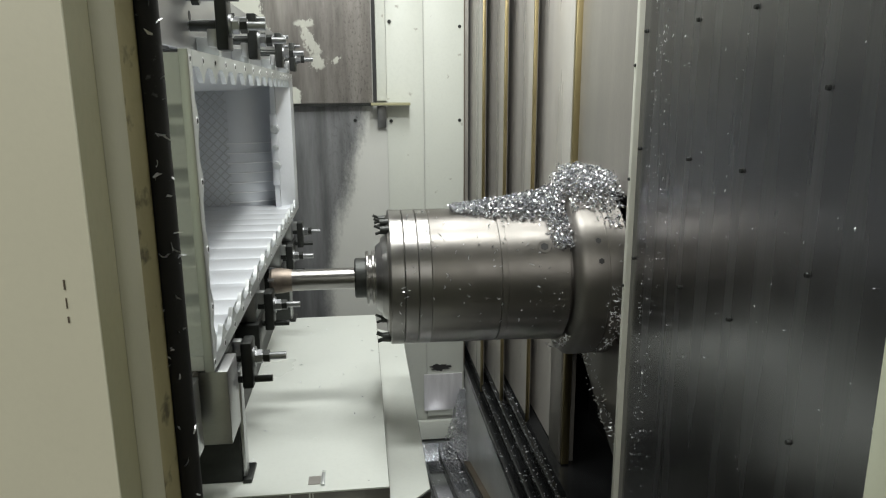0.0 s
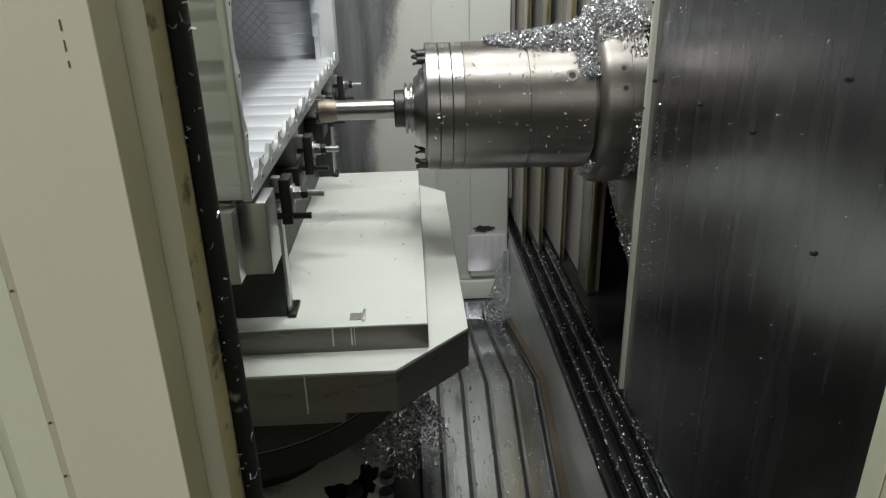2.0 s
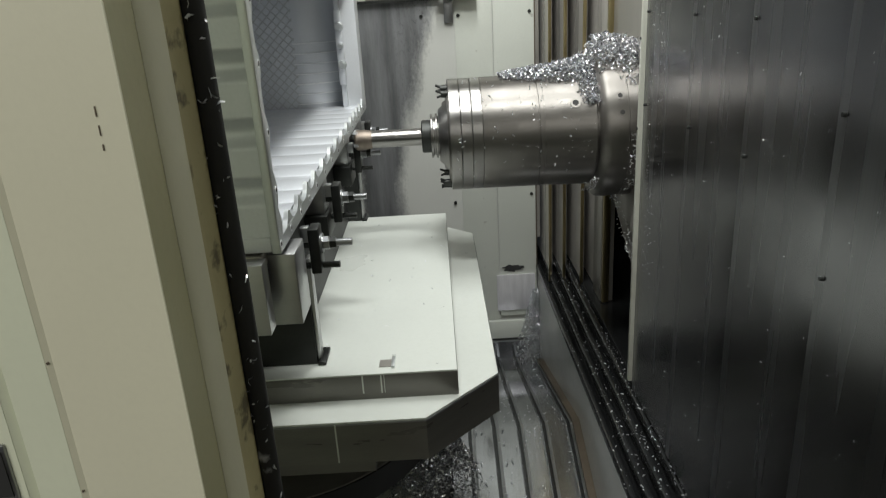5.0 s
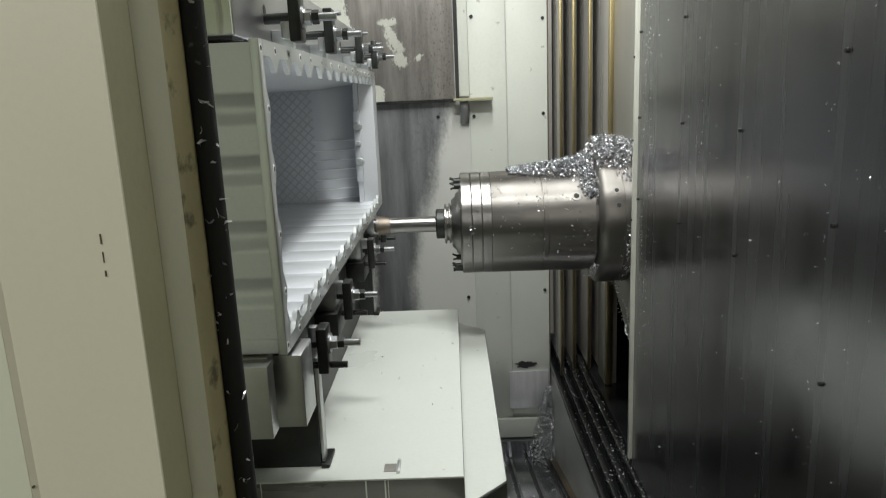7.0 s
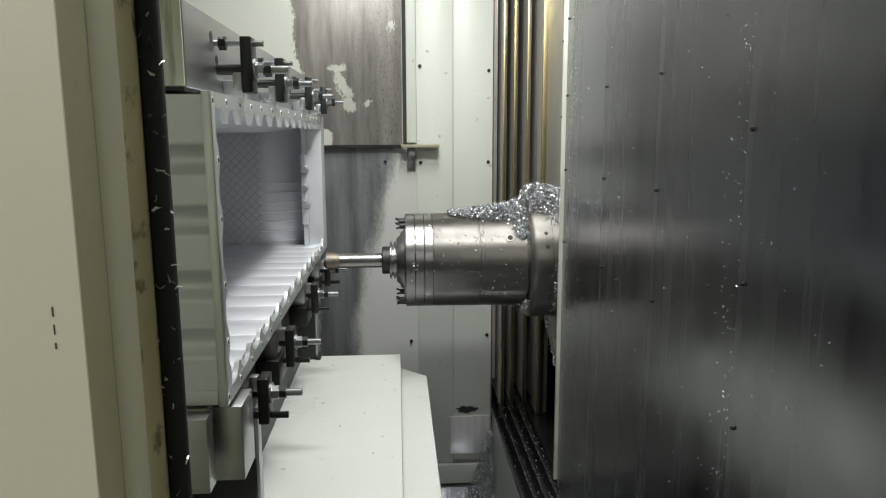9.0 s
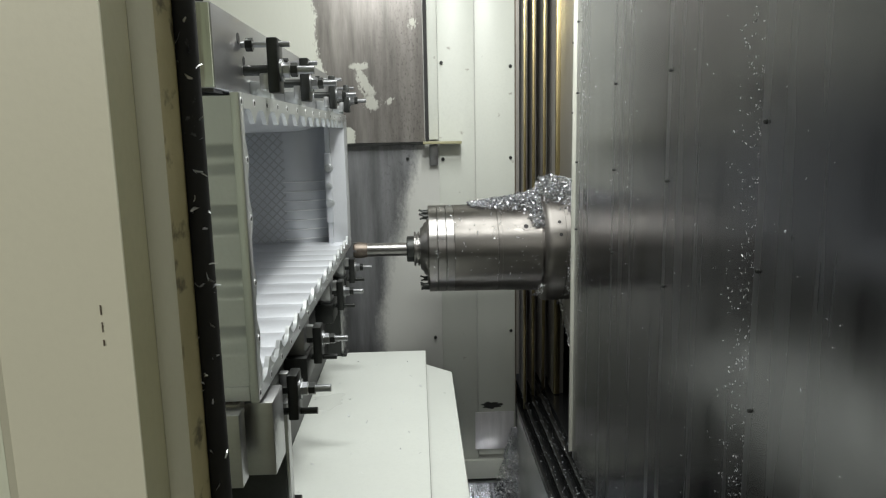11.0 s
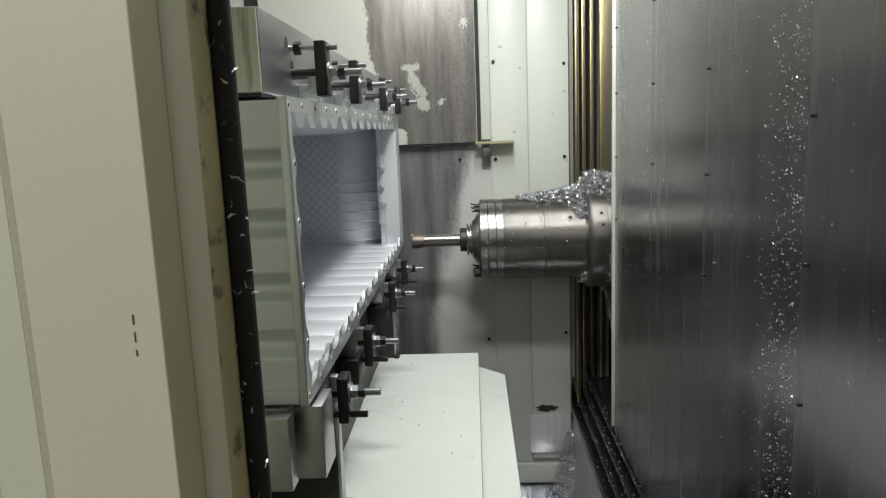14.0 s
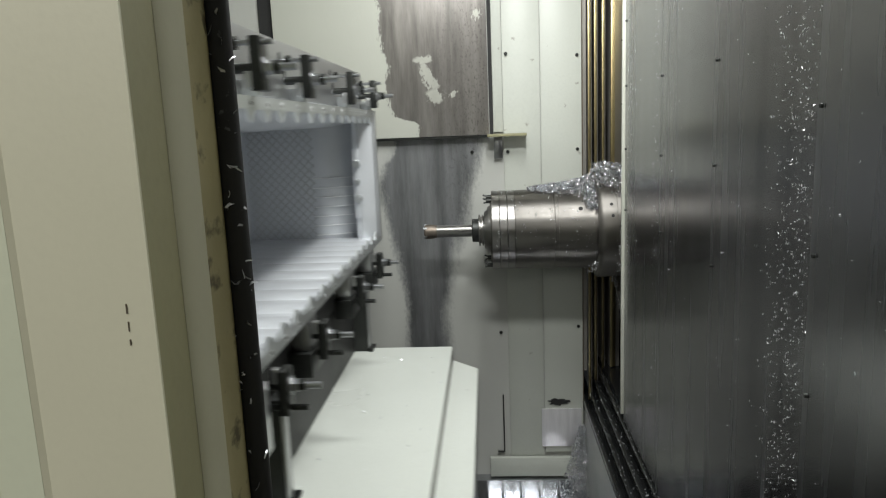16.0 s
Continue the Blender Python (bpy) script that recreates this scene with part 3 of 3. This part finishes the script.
def rear_covers():
    """Sheets between the spindle and the back wall: near edge at the start, x, share of the travel."""
    for y0, x, fac, low in ((2.29, 0.675, 0.25, 0.616), (2.10, 0.705, 0.5, 0.646), (1.90, 0.74, 0.75, 0.676), (1.645, 0.77, 1.0, 0.704)):
        s = thing("rear_cover", "grey sliding cover sheet with a brass wiper edge", "cover", "rear cover sheets", at=pose(0, y0, 0))
        part("sheet", box(B(), x, x + 0.003, 0, 0.62, low, 2.5), SHEET_BACK, s)
        part("wiper", box(B(), x - 0.008, x + (0.012 if fac == 1.0 else 0.002), -0.014 if fac == 1.0 else -0.009, -0.0005, low, 2.5, 0.0015), GOLD, s, "brass coloured wiper strip")
        part("backing_strip", box(B(), x - 0.004, x + 0.006, 0.0, 0.012, low, 2.5, 0.001), PLATE_GREY, s, "grey backing strip")
        moved_by_spindle.append((s, fac))


# ---------------- spindle ----------------
def spindle():
    at = pose(0, SPIN_START, AXIS_Z)
    s = thing("machine_spindle", "cylindrical ground steel spindle head with ring joints", "spindle", at=at)
    R = 0.131
    part("barrel", lathe(B(), [(0.402, 0.09), (0.402, R - 0.001), (0.404, R), (0.526, R + 0.001), (0.5268, R - 0.0015), (0.5288, R - 0.0015), (0.5296, R + 0.001), (0.540, R + 0.001), (0.5406, R), (0.60, R + 0.0025), (0.6545, R + 0.004), (0.6555, R + 0.003), (0.6555, R - 0.012), (0.668, R - 0.012), (0.668, 0.09)], 96), SPINDLE, s)
    for a, b_ in ((0.328, 0.3525), (0.3535, 0.3775), (0.3785, 0.4015)):
        part("ring", lathe(B(), [(a, 0.08), (a, R - 0.0012), (a + 0.0012, R), (b_ - 0.0008, R), (b_, R - 0.001), (b_, 0.08)], 96), RING, s)
    part("nose", lathe(B(), [(0.303, 0.03), (0.303, 0.060), (0.305, 0.063), (0.3135, 0.070), (0.3135, 0.076), (0.3175, 0.080), (0.329, 0.086), (0.329, 0.03)], 72), RING, s)
    part("nose_ring", lathe(B(), [(0.324, 0.088), (0.324, 0.118), (0.329, 0.122), (0.329, 0.088)], 72), SPINDLE, s, "brownish front ring")
    part("flange", lathe(B(), [(0.664, 0.09), (0.664, 0.152), (0.6665, 0.160), (0.672, 0.1655), (0.680, 0.167), (0.716, 0.166), (0.7168, 0.1648), (0.7185, 0.1648), (0.7193, 0.166), (0.755, 0.166), (0.755, 0.09)], 96), SPINDLE, s)
    nozzle = None
    for deg in (118, 106, 250, 238, 62, 298):
        b = B()
        rod(b, (0.329, 0, 0), (0.312, 0, 0), 0.0085, 0.0075, 14)
        rod(b, (0.313, 0.003, 0.003), (0.301, 0.004, 0.008), 0.0028, n=8)
        rod(b, (0.313, -0.003, -0.003), (0.303, -0.004, -0.006), 0.0028, n=8)
        a = radians(deg)
        part("nozzle", b, DARK, s, "black coolant nozzle").matrix_basis = pose(0, 0.118 * math.cos(a), 0.118 * math.sin(a))
    for x, deg, r, rad in ((0.609, 145.5, R + 0.003, 0.012), (0.700, 147, 0.166, 0.009), (0.702, 160, 0.166, 0.009), (0.60, 60, R + 0.003, 0.01)):
        a = radians(deg)
        d = Vector((0, math.cos(a), math.sin(a)))
        c = Vector((x, 0, 0))
        b = B()
        rod(b, c + d * (r - 0.004), c + d * (r + 0.0012), rad, n=20)
        port = part("port", b, SPINDLE, s, "round screw plug")
        b = B()
        rod(b, c + d * r, c + d * (r + 0.0016), rad * 0.62, n=6)
        part("socket", b, HOLE, port)
    moved_by_spindle.append((s, 1.0))
    # window carrier round the spindle
    k = thing("spindle_carrier", "grey carrier plate and chute round the spindle opening", "carrier", at=at)
    part("upper_plate", box(B(), 0.776, 0.80, -0.40, 0.27, 0.16, 1.2), PLATE_GREY, k)
    part("lower_frame", box(B(), 0.762, 0.80, 0.258, 0.357, -0.6, 0.16, 0.002), PLATE_GREY, k)
    part("chute_plate", prism(B(), [(0.17, -0.12), (0.06, -0.205), (-0.26, -0.40), (-0.26, -0.10)], "x", 0.745, 0.80), SPINDLE, k, "sloping grey plate under the spindle")
    # black sheet added for the shade deep in the opening
    part("cavity_back", box(B(), 0.92, 0.93, -0.6, 0.5, -0.62, 0.2), BLACK, k, "black sheet for the shade inside the opening")
    moved_by_spindle.append((k, 1.0))
    t = thing("milling_tool", "shank milling cutter in a steel tool holder", "tool", at=at)
    part("holder", lathe(B(), [(0.284, 0.02), (0.284, 0.050), (0.2855, 0.0525), (0.289, 0.0525), (0.2905, 0.044), (0.2945, 0.044), (0.296, 0.0525), (0.300, 0.0525), (0.3015, 0.047), (0.305, 0.047), (0.305, 0.02)], 64), RING, t)
    part("collar", lathe(B(), [(0.262, 0.015), (0.262, 0.036), (0.2645, 0.039), (0.285, 0.039), (0.285, 0.015)], 48), DARK, t, "black clamping collar")
    part("shank", lathe(B(), [(0.143, 0.005), (0.143, 0.0205), (0.262, 0.0205), (0.262, 0.005)], 48), RING, t)
    cut = B()
    lathe(cut, [(0.101, 0.004), (0.101, 0.020), (0.106, 0.0245), (0.122, 0.0245), (0.140, 0.0215), (0.143, 0.0205), (0.143, 0.004)], 48)
    cutter = part("cutter", cut, CARBIDE, t, "brown cutter body")
    for j in range(5):
        a = 2 * math.pi * j / 5
        ins = part("insert", box(B(), 0.0995, 0.111, -0.002, 0.003, 0.017, 0.0262), ZINC, cutter, "grey carbide insert")
        ins.matrix_basis = Matrix.Rotation(a, 4, "X")
    global TOOL
    TOOL = t
    # heap of chips on top of the barrel
    xs = np.array([0.455, 0.50, 0.56, 0.62, 0.66, 0.70, 0.74, 0.78])
    hs = np.array([0.003, 0.011, 0.019, 0.030, 0.050, 0.055, 0.048, 0.033])
    wide = np.array([14, 22, 28, 32, 36, 36, 36, 36])
    places = []
    for _ in range(7800):
        x = rng.uniform(0.45, 0.77)
        half = np.interp(x, xs, wide)
        ang = rng.normal(0, 0.5)
        if abs(ang) > 1:
            continue
        top = np.interp(x, xs, hs) * (1 - abs(ang) ** 1.6)
        base = R + 0.004 if x < 0.664 else 0.163
        r = base + top * rng.random() ** 0.7
        a = radians(90 + ang * half)
        places.append((x, r * math.cos(a), r * math.sin(a)))
    for _ in range(700):                         # chips sliding down the near side
        x = rng.normal(0.645, 0.013)
        a = radians(90 + rng.uniform(10, 58))
        r = R + 0.004 + 0.012 * rng.random()
        places.append((x, r * math.cos(a), r * math.sin(a)))
    for _ in range(120):
        x = rng.normal(0.735, 0.012)
        a = radians(90 + rng.uniform(20, 50))
        places.append((x, 0.168 * math.cos(a), 0.168 * math.sin(a)))
    o = chip_heap("spindle_chip_heap", places, 0.0098, 0.0025, "glittering heap of aluminium chips lying on the spindle head", at)
    moved_by_spindle.append((o, 1.0))
    places = []
    for _ in range(110):
        x, a = rng.uniform(0.34, 0.66), radians(rng.uniform(100, 215))
        places.append((x, (R + 0.003) * math.cos(a), (R + 0.003) * math.sin(a)))
    for _ in range(110):
        x, a = rng.normal(0.733, 0.010), radians(rng.normal(200, 18))
        places.append((x, 0.168 * math.cos(a), 0.168 * math.sin(a)))
    for _ in range(90):
        x, a = rng.normal(0.66, 0.012), radians(rng.normal(235, 10))
        places.append((x, 0.15 * math.cos(a), 0.15 * math.sin(a)))
    for _ in range(120):
        y = rng.uniform(-0.2, 0.12)
        places.append((0.742, y, -0.19 + (y - 0.1) * 0.45 + rng.uniform(-0.02, 0.05)))
    o = chip_heap("loose_spindle_chips", places, 0.0075, 0.0022, "single chips clinging to the spindle head", at)
    moved_by_spindle.append((o, 1.0))


# ---------------- workpiece ----------------
def casting():
    FX = 0.087
    y0, y1, z0, z1 = 0.932, 2.23, 1.285, 1.682
    zm = (z0 + z1) / 2
    c = thing("casting", "cast aluminium trough housing with a scalloped drilled flange", "casting", at=pose(0, 0.0, 0))
    d = -0.30
    fx = FX - 0.0115
    part("bottom_wall", box(B(), d, fx, y0 + 0.02, y1 - 0.02, z0 + 0.004, z0 + 0.014), ALU, c)
    part("top_wall", prism(B(), [(fx, z1 - 0.0195), (fx - 0.02, z1 - 0.026), (fx - 0.13, z1 - 0.045), (d, z1 - 0.05), (d, z1 - 0.004), (fx, z1 - 0.004)], "y", y0 + 0.02, y1 - 0.022), ALU, c)
    part("back_wall", box(B(), d - 0.012, d, y0 + 0.02, y1 - 0.02, z0 + 0.004, z1 - 0.004), ALU, c)
    # far end: meshed wall, curved finned step, rim and bright flank
    part("far_wall", box(B(), d, -0.1003, y1 - 0.075, y1 - 0.012, z0 + 0.004, z1 - 0.004), ALU, c)
    curve = [(-0.10 + 0.0132 * k, y1 - 0.075 + 0.052 * (k / 10) ** 2) for k in range(11)]
    part("curved_step", prism(B(), curve + [(0.032, y1 - 0.012), (-0.10, y1 - 0.012)], "z", z0 + 0.004, z1 - 0.004), ALU, c)
    for k in range(7):
        z = z0 + 0.030 + 0.0285 * k
        fin = [(x, y - 0.008) for x, y in curve] + [(x, y + 0.001) for x, y in reversed(curve)]
        part("fin", prism(B(), fin, "z", z, z + 0.0022), FIN, c)
    part("rim", box(B(), 0.0325, 0.046, y1 - 0.112, y1 - 0.024, z0 + 0.014, z1 - 0.014), ALU, c)
    part("rim_plate", box(B(), 0.030, 0.050, y1 - 0.122, y1 - 0.1125, z0 + 0.085, z1 - 0.11, 0.002), ALU, c)
    part("flank", prism(B(), [(0.0465, y1 - 0.10), (0.0866, y1 - 0.086), (0.0866, y1 - 0.0195), (0.0465, y1 - 0.024)], "z", z0 + 0.014, z1 - 0.014), ALU, c, "smooth bright flank")
    for z in (1.427, 1.529, 1.478):
        r = 0.0105 if z != 1.478 else 0.007
        part("bolt", rod(rod(B(), (0.042, y1 - 0.120, z), (0.042, y1 - 0.132, z), r * 1.25, r, 16), (0.042, y1 - 0.131, z), (0.042, y1 - 0.139, z), r * 0.7, n=12), ALU_CUT, c)
    b = B()
    xa, xb, za, zb = -0.295, -0.095, z0 + 0.016, z1 - 0.05
    y = y1 - 0.0752
    for sgn in (1, -1):
        k = -0.6
        while k < 0.8:
            pts = []
            for x in (xa, xb):
                z = za + sgn * (x - xa) + k
                if za <= z <= zb:
                    pts.append((x, z))
            for z in (za, zb):
                x = xa + sgn * (z - za - k)
                if xa < x < xb:
                    pts.append((x, z))
            if len(pts) == 2 and math.dist(*pts) > 0.01:
                rod(b, (pts[0][0], y, pts[0][1]), (pts[1][0], y, pts[1][1]), 0.0017, n=6)
            k += 0.0262
    part("lattice", b, LINE, c, "diamond pattern of thin ribs, shade in their colour")
    # flange with bosses and holes
    f = B()
    w = 0.019
    box(f, fx, FX, y0, y0 + w, z0, z1, 0.001)
    box(f, fx, FX, y1 - w, y1, z0, z1, 0.001)
    box(f, fx, FX, y0 + w, y1 - w, z0, z0 + w)
    box(f, fx, FX, y0 + w, y1 - w, z1 - w, z1)
    flange = part("flange", f, ALU_CUT, c, "milled bright flange face")
    holes = (0.940, 1.010, 1.088, 1.166, 1.246, 1.345, 1.445, 1.54, 1.64, 1.74, 1.83, 1.91, 1.985, 2.06, 2.135, 2.215)
    n = len(holes) - 1
    tab = [(-0.028, 0), (-0.018, 0.0035), (-0.0105, 0.009), (-0.006, 0.0155), (0, 0.019), (0.006, 0.0155), (0.0105, 0.009), (0.018, 0.0035), (0.028, 0)]
    boss = hole = ridge = None
    for i, y in enumerate(holes):
        for top in (False, True):
            z = z1 - w if top else z0 + w
            m = pose(0, y, z, 180 if top else 0)
            if 0 < i < n:
                if boss is None:
                    boss = part("boss", prism(B(), tab, "x", FX - 0.007, FX - 0.0004), ALU_CUT, c)
                    boss.matrix_basis = m
                else:
                    share(boss, c, m)
                if not top:
                    out = [(0.037 * math.cos(a), 0.008 * math.sin(a) ** 1.5) for a in [math.pi * k / 10 for k in range(11)]]
                    if ridge is None:
                        ridge = part("ridge", prism(B(), out, "x", -0.292, fx), ALU, c, "rounded inner ridge")
                        ridge.matrix_basis = pose(0, y, z0 + 0.0135)
                    else:
                        share(ridge, c, pose(0, y, z0 + 0.0135))
            zz = z1 - 0.011 if top else z0 + 0.011
            if hole is None:
                hole = part("bolt_hole", rod(B(), (FX - 0.003, 0, 0), (FX + 0.0007, 0, 0), 0.0032, n=12), HOLE, c)
                hole.matrix_basis = pose(0, y, zz)
                # pale ring added to give each bolt hole its glint
                glint_ring = part("glint_ring", rod(B(), (FX - 0.003, 0, 0), (FX + 0.0004, 0, 0), 0.0062, 0.0052, 14), FIN, c, "pale ring for the glint at a bolt hole")
                glint_ring.matrix_basis = pose(0, y, zz)
            else:
                share(hole, c, pose(0, y, zz))
                share(glint_ring, c, pose(0, y, zz))
    wide = [(0.034 * k / 8, 0.0125 * math.cos(math.pi * k / 16) ** 2) for k in range(-8, 9)]
    wave = part("boss", prism(B(), wide, "x", FX - 0.009, FX - 0.0003), ALU_CUT, c)
    wave.matrix_basis = pose(0, y0 + w - 0.0015, 1.318, -90)
    for z in (1.599, 1.525, 1.441, 1.366):
        share(wave, c, pose(0, y0 + w - 0.0015, z, -90))
        share(hole, c, pose(0, y0 + 0.020, z))
        share(glint_ring, c, pose(0, y0 + 0.020, z))
    # rounded grooves across the near end wall
    prof = [(y0 + 0.030, z0 + 0.004), (y0 + 0.004, z0 + 0.004)]
    for z in (1.368, 1.443, 1.525, 1.600):
        prof += [(y0 + 0.004, z - 0.0225)] + [(y0 + 0.004 + 0.013 * math.sin(math.pi * k / 16) ** 1.5, z - 0.0205 + 0.041 * k / 16) for k in range(17)] + [(y0 + 0.004, z + 0.0225)]
    prof += [(y0 + 0.004, z1 - 0.004), (y0 + 0.030, z1 - 0.004)]
    part("grooved_end", prism(B(), prof, "x", d, fx - 0.0005), ALU, c, "end wall with rounded grooves")
    part("foot", box(B(), d, fx, y0 + 0.0, y0 + 0.014, z0 + 0.002, z0 + 0.022, 0.002), ALU, c)
    moved_by_table.append(c)


def strap_clamp(at, up):
    """A strap clamp that reaches along x; up: the side on which its support screw sits."""
    k = thing("strap_clamp", "black steel strap clamp with stud, nuts and support screw", "clamp", "strap clamps", at=at)
    part("strap", box(B(), -0.008, 0.008, -0.019, 0.019, -0.036 if up < 0 else -0.041, 0.036 if up < 0 else 0.036, 0.0025), DARK, k)
    part("stud", rod(B(), (-0.06, 0, 0.008 * -up), (0.056, 0, 0.008 * -up), 0.0058, n=16), ZINC, k, "zinc plated threaded stud")
    z = -0.008 * up
    part("washer", rod(B(), (0.0082, 0, z), (0.0115, 0, z), 0.0155, n=24), ZINC, k)
    part("nut", rod(B(), (0.0116, 0, z), (0.021, 0, z), 0.0108, n=6), ZINC, k)
    part("nut", rod(B(), (0.0225, 0, z), (0.032, 0, z), 0.0100, n=6), DARK, k)
    part("spring", rod(B(), (-0.045, 0, z), (-0.0082, 0, z), 0.0075, n=14), DARK, k)
    screw = part("support_screw", rod(B(), (-0.05, 0, 0.028 * up), (0.034 if up < 0 else 0.022, 0, 0.028 * up), 0.0052 if up < 0 else 0.0042, n=14), DARK if up < 0 else ZINC, k, "threaded support screw")
    part("lock_nut", rod(B(), (-0.040, 0, 0.028 * up), (-0.030, 0, 0.028 * up), 0.0095, n=6), DARK, screw)
    part("finger", box(B(), -0.022, -0.0082, -0.008, 0.008, -0.036 if up > 0 else 0.012, -0.012 if up > 0 else 0.036, 0.002), ALU_PLATE, k, "light metal finger")
    moved_by_table.append(k)


def fixture():
    f = thing("fixture_frame", "aluminium and black steel clamping fixture on the pallet", "fixture")
    part("top_beam", box(B(), -0.30, 0.053, 0.958, 2.20, 1.688, 1.792, 0.0015), ALU_PLATE, f, "sawn aluminium beam")
    part("beam_end", box(B(), -0.30, 0.051, 0.9545, 0.958, 1.690, 1.790), BEAM_END, f, "pale greenish beam end")
    part("beam_shim", box(B(), -0.2, 0.05, 0.956, 1.0, 1.6835, 1.6875), HOLE, f)
    part("front_block", box(B(), 0.045, 0.097, 0.962, 1.03, 1.168, 1.273, 0.0015), ALU_PLATE, f, "grey aluminium support block")
    part("front_plate", box(B(), -0.30, 0.067, 0.902, 0.931, 1.182, 1.281, 0.001), ALU_PLATE, f)
    part("front_bar", box(B(), -0.30, 0.060, 0.9315, 0.9615, 1.262, 1.283, 0.001), PLATE_GREY, f)
    part("cross_bar", box(B(), -0.30, 0.045, 0.962, 2.15, 1.2, 1.284, 0.002), BLACK, f)
    part("sub_base", box(B(), -0.50, 0.035, 1.19, 1.95, 1.0086, 1.199, 0.003), BLACK, f, "black steel sub-base")
    for y in (1.135, 1.955):
        part("riser", box(B(), -0.36, 0.073, y, y + 0.05, 1.0086, 1.20, 0.002), DARK, f, "black riser")
        part("riser_edge", box(B(), 0.0732, 0.079, y + 0.004, y + 0.03, 1.0086, 1.20, 0.001), ALU_PLATE, f)
        part("foot", box(B(), 0.0735, 0.088, y - 0.006, y + 0.05, 1.0088, 1.016, 0.002), DARK, f)
    for y in (1.352, 1.75, 2.06):
        part("support_block", box(B(), 0.045, 0.082, y - 0.035, y + 0.03, 1.222, 1.2835, 0.0015), ALU_PLATE, f, "grey aluminium support block")
        part("angle", box(B(), 0.045, 0.088, y - 0.05, y + 0.045, 1.175, 1.2215, 0.0015), DARK, f)
    for y in (1.10, 1.38, 1.795, 2.135):
        part("stop", box(B(), 0.0535, 0.084, y + 0.037, y + 0.056, 1.6835, 1.709, 0.001), ALU_CUT, f, "bright aluminium stop")
        part("beam_hole", rod(B(), (0.050, y - 0.015, 1.764), (0.0536, y - 0.015, 1.764), 0.008, n=16), HOLE, f)
        part("beam_hole", rod(B(), (0.050, y + 0.01, 1.735), (0.0536, y + 0.01, 1.735), 0.007, n=16), HOLE, f)
    moved_by_table.append(f)
    for y in (1.09, 1.352, 1.75, 2.06):
        strap_clamp(pose(0.103, y, 1.235), -1)
    for y in (1.10, 1.38, 1.795, 2.135):
        strap_clamp(pose(0.1, y, 1.729), 1)


# ---------------- moving parts ----------------
TABLE_SHIFT = [(0.0, 0.0), (15.3, 0.0), (15.5, -0.008), (15.7, -0.018), (15.8, -0.030), (15.9, -0.056), (16.0, -0.105)]


def motions():
    steps = [k * 0.5 for k in range(30)] + [14.7, 15.2, 16.0]
    for ob, fac in moved_by_spindle:
        m = ob.matrix_basis.copy()
        walk(ob, [(t, Matrix.Translation((0, fac * (spindle_y(t) - SPIN_START), 0)) @ m) for t in steps])
    spin = [k * 0.1 for k in range(161)]
    walk(TOOL, [(t, pose(0, spindle_y(t), AXIS_Z) @ Matrix.Rotation(radians(80 * k), 4, "X")) for k, t in enumerate(spin)])
    for ob in moved_by_table:
        m = ob.matrix_basis.copy()
        walk(ob, [(t, Matrix.Translation((dx, 0, 0)) @ m) for t, dx in TABLE_SHIFT])


shell()
door()
table()
chute()
front_covers()
rear_covers()
spindle()
casting()
fixture()
motions()
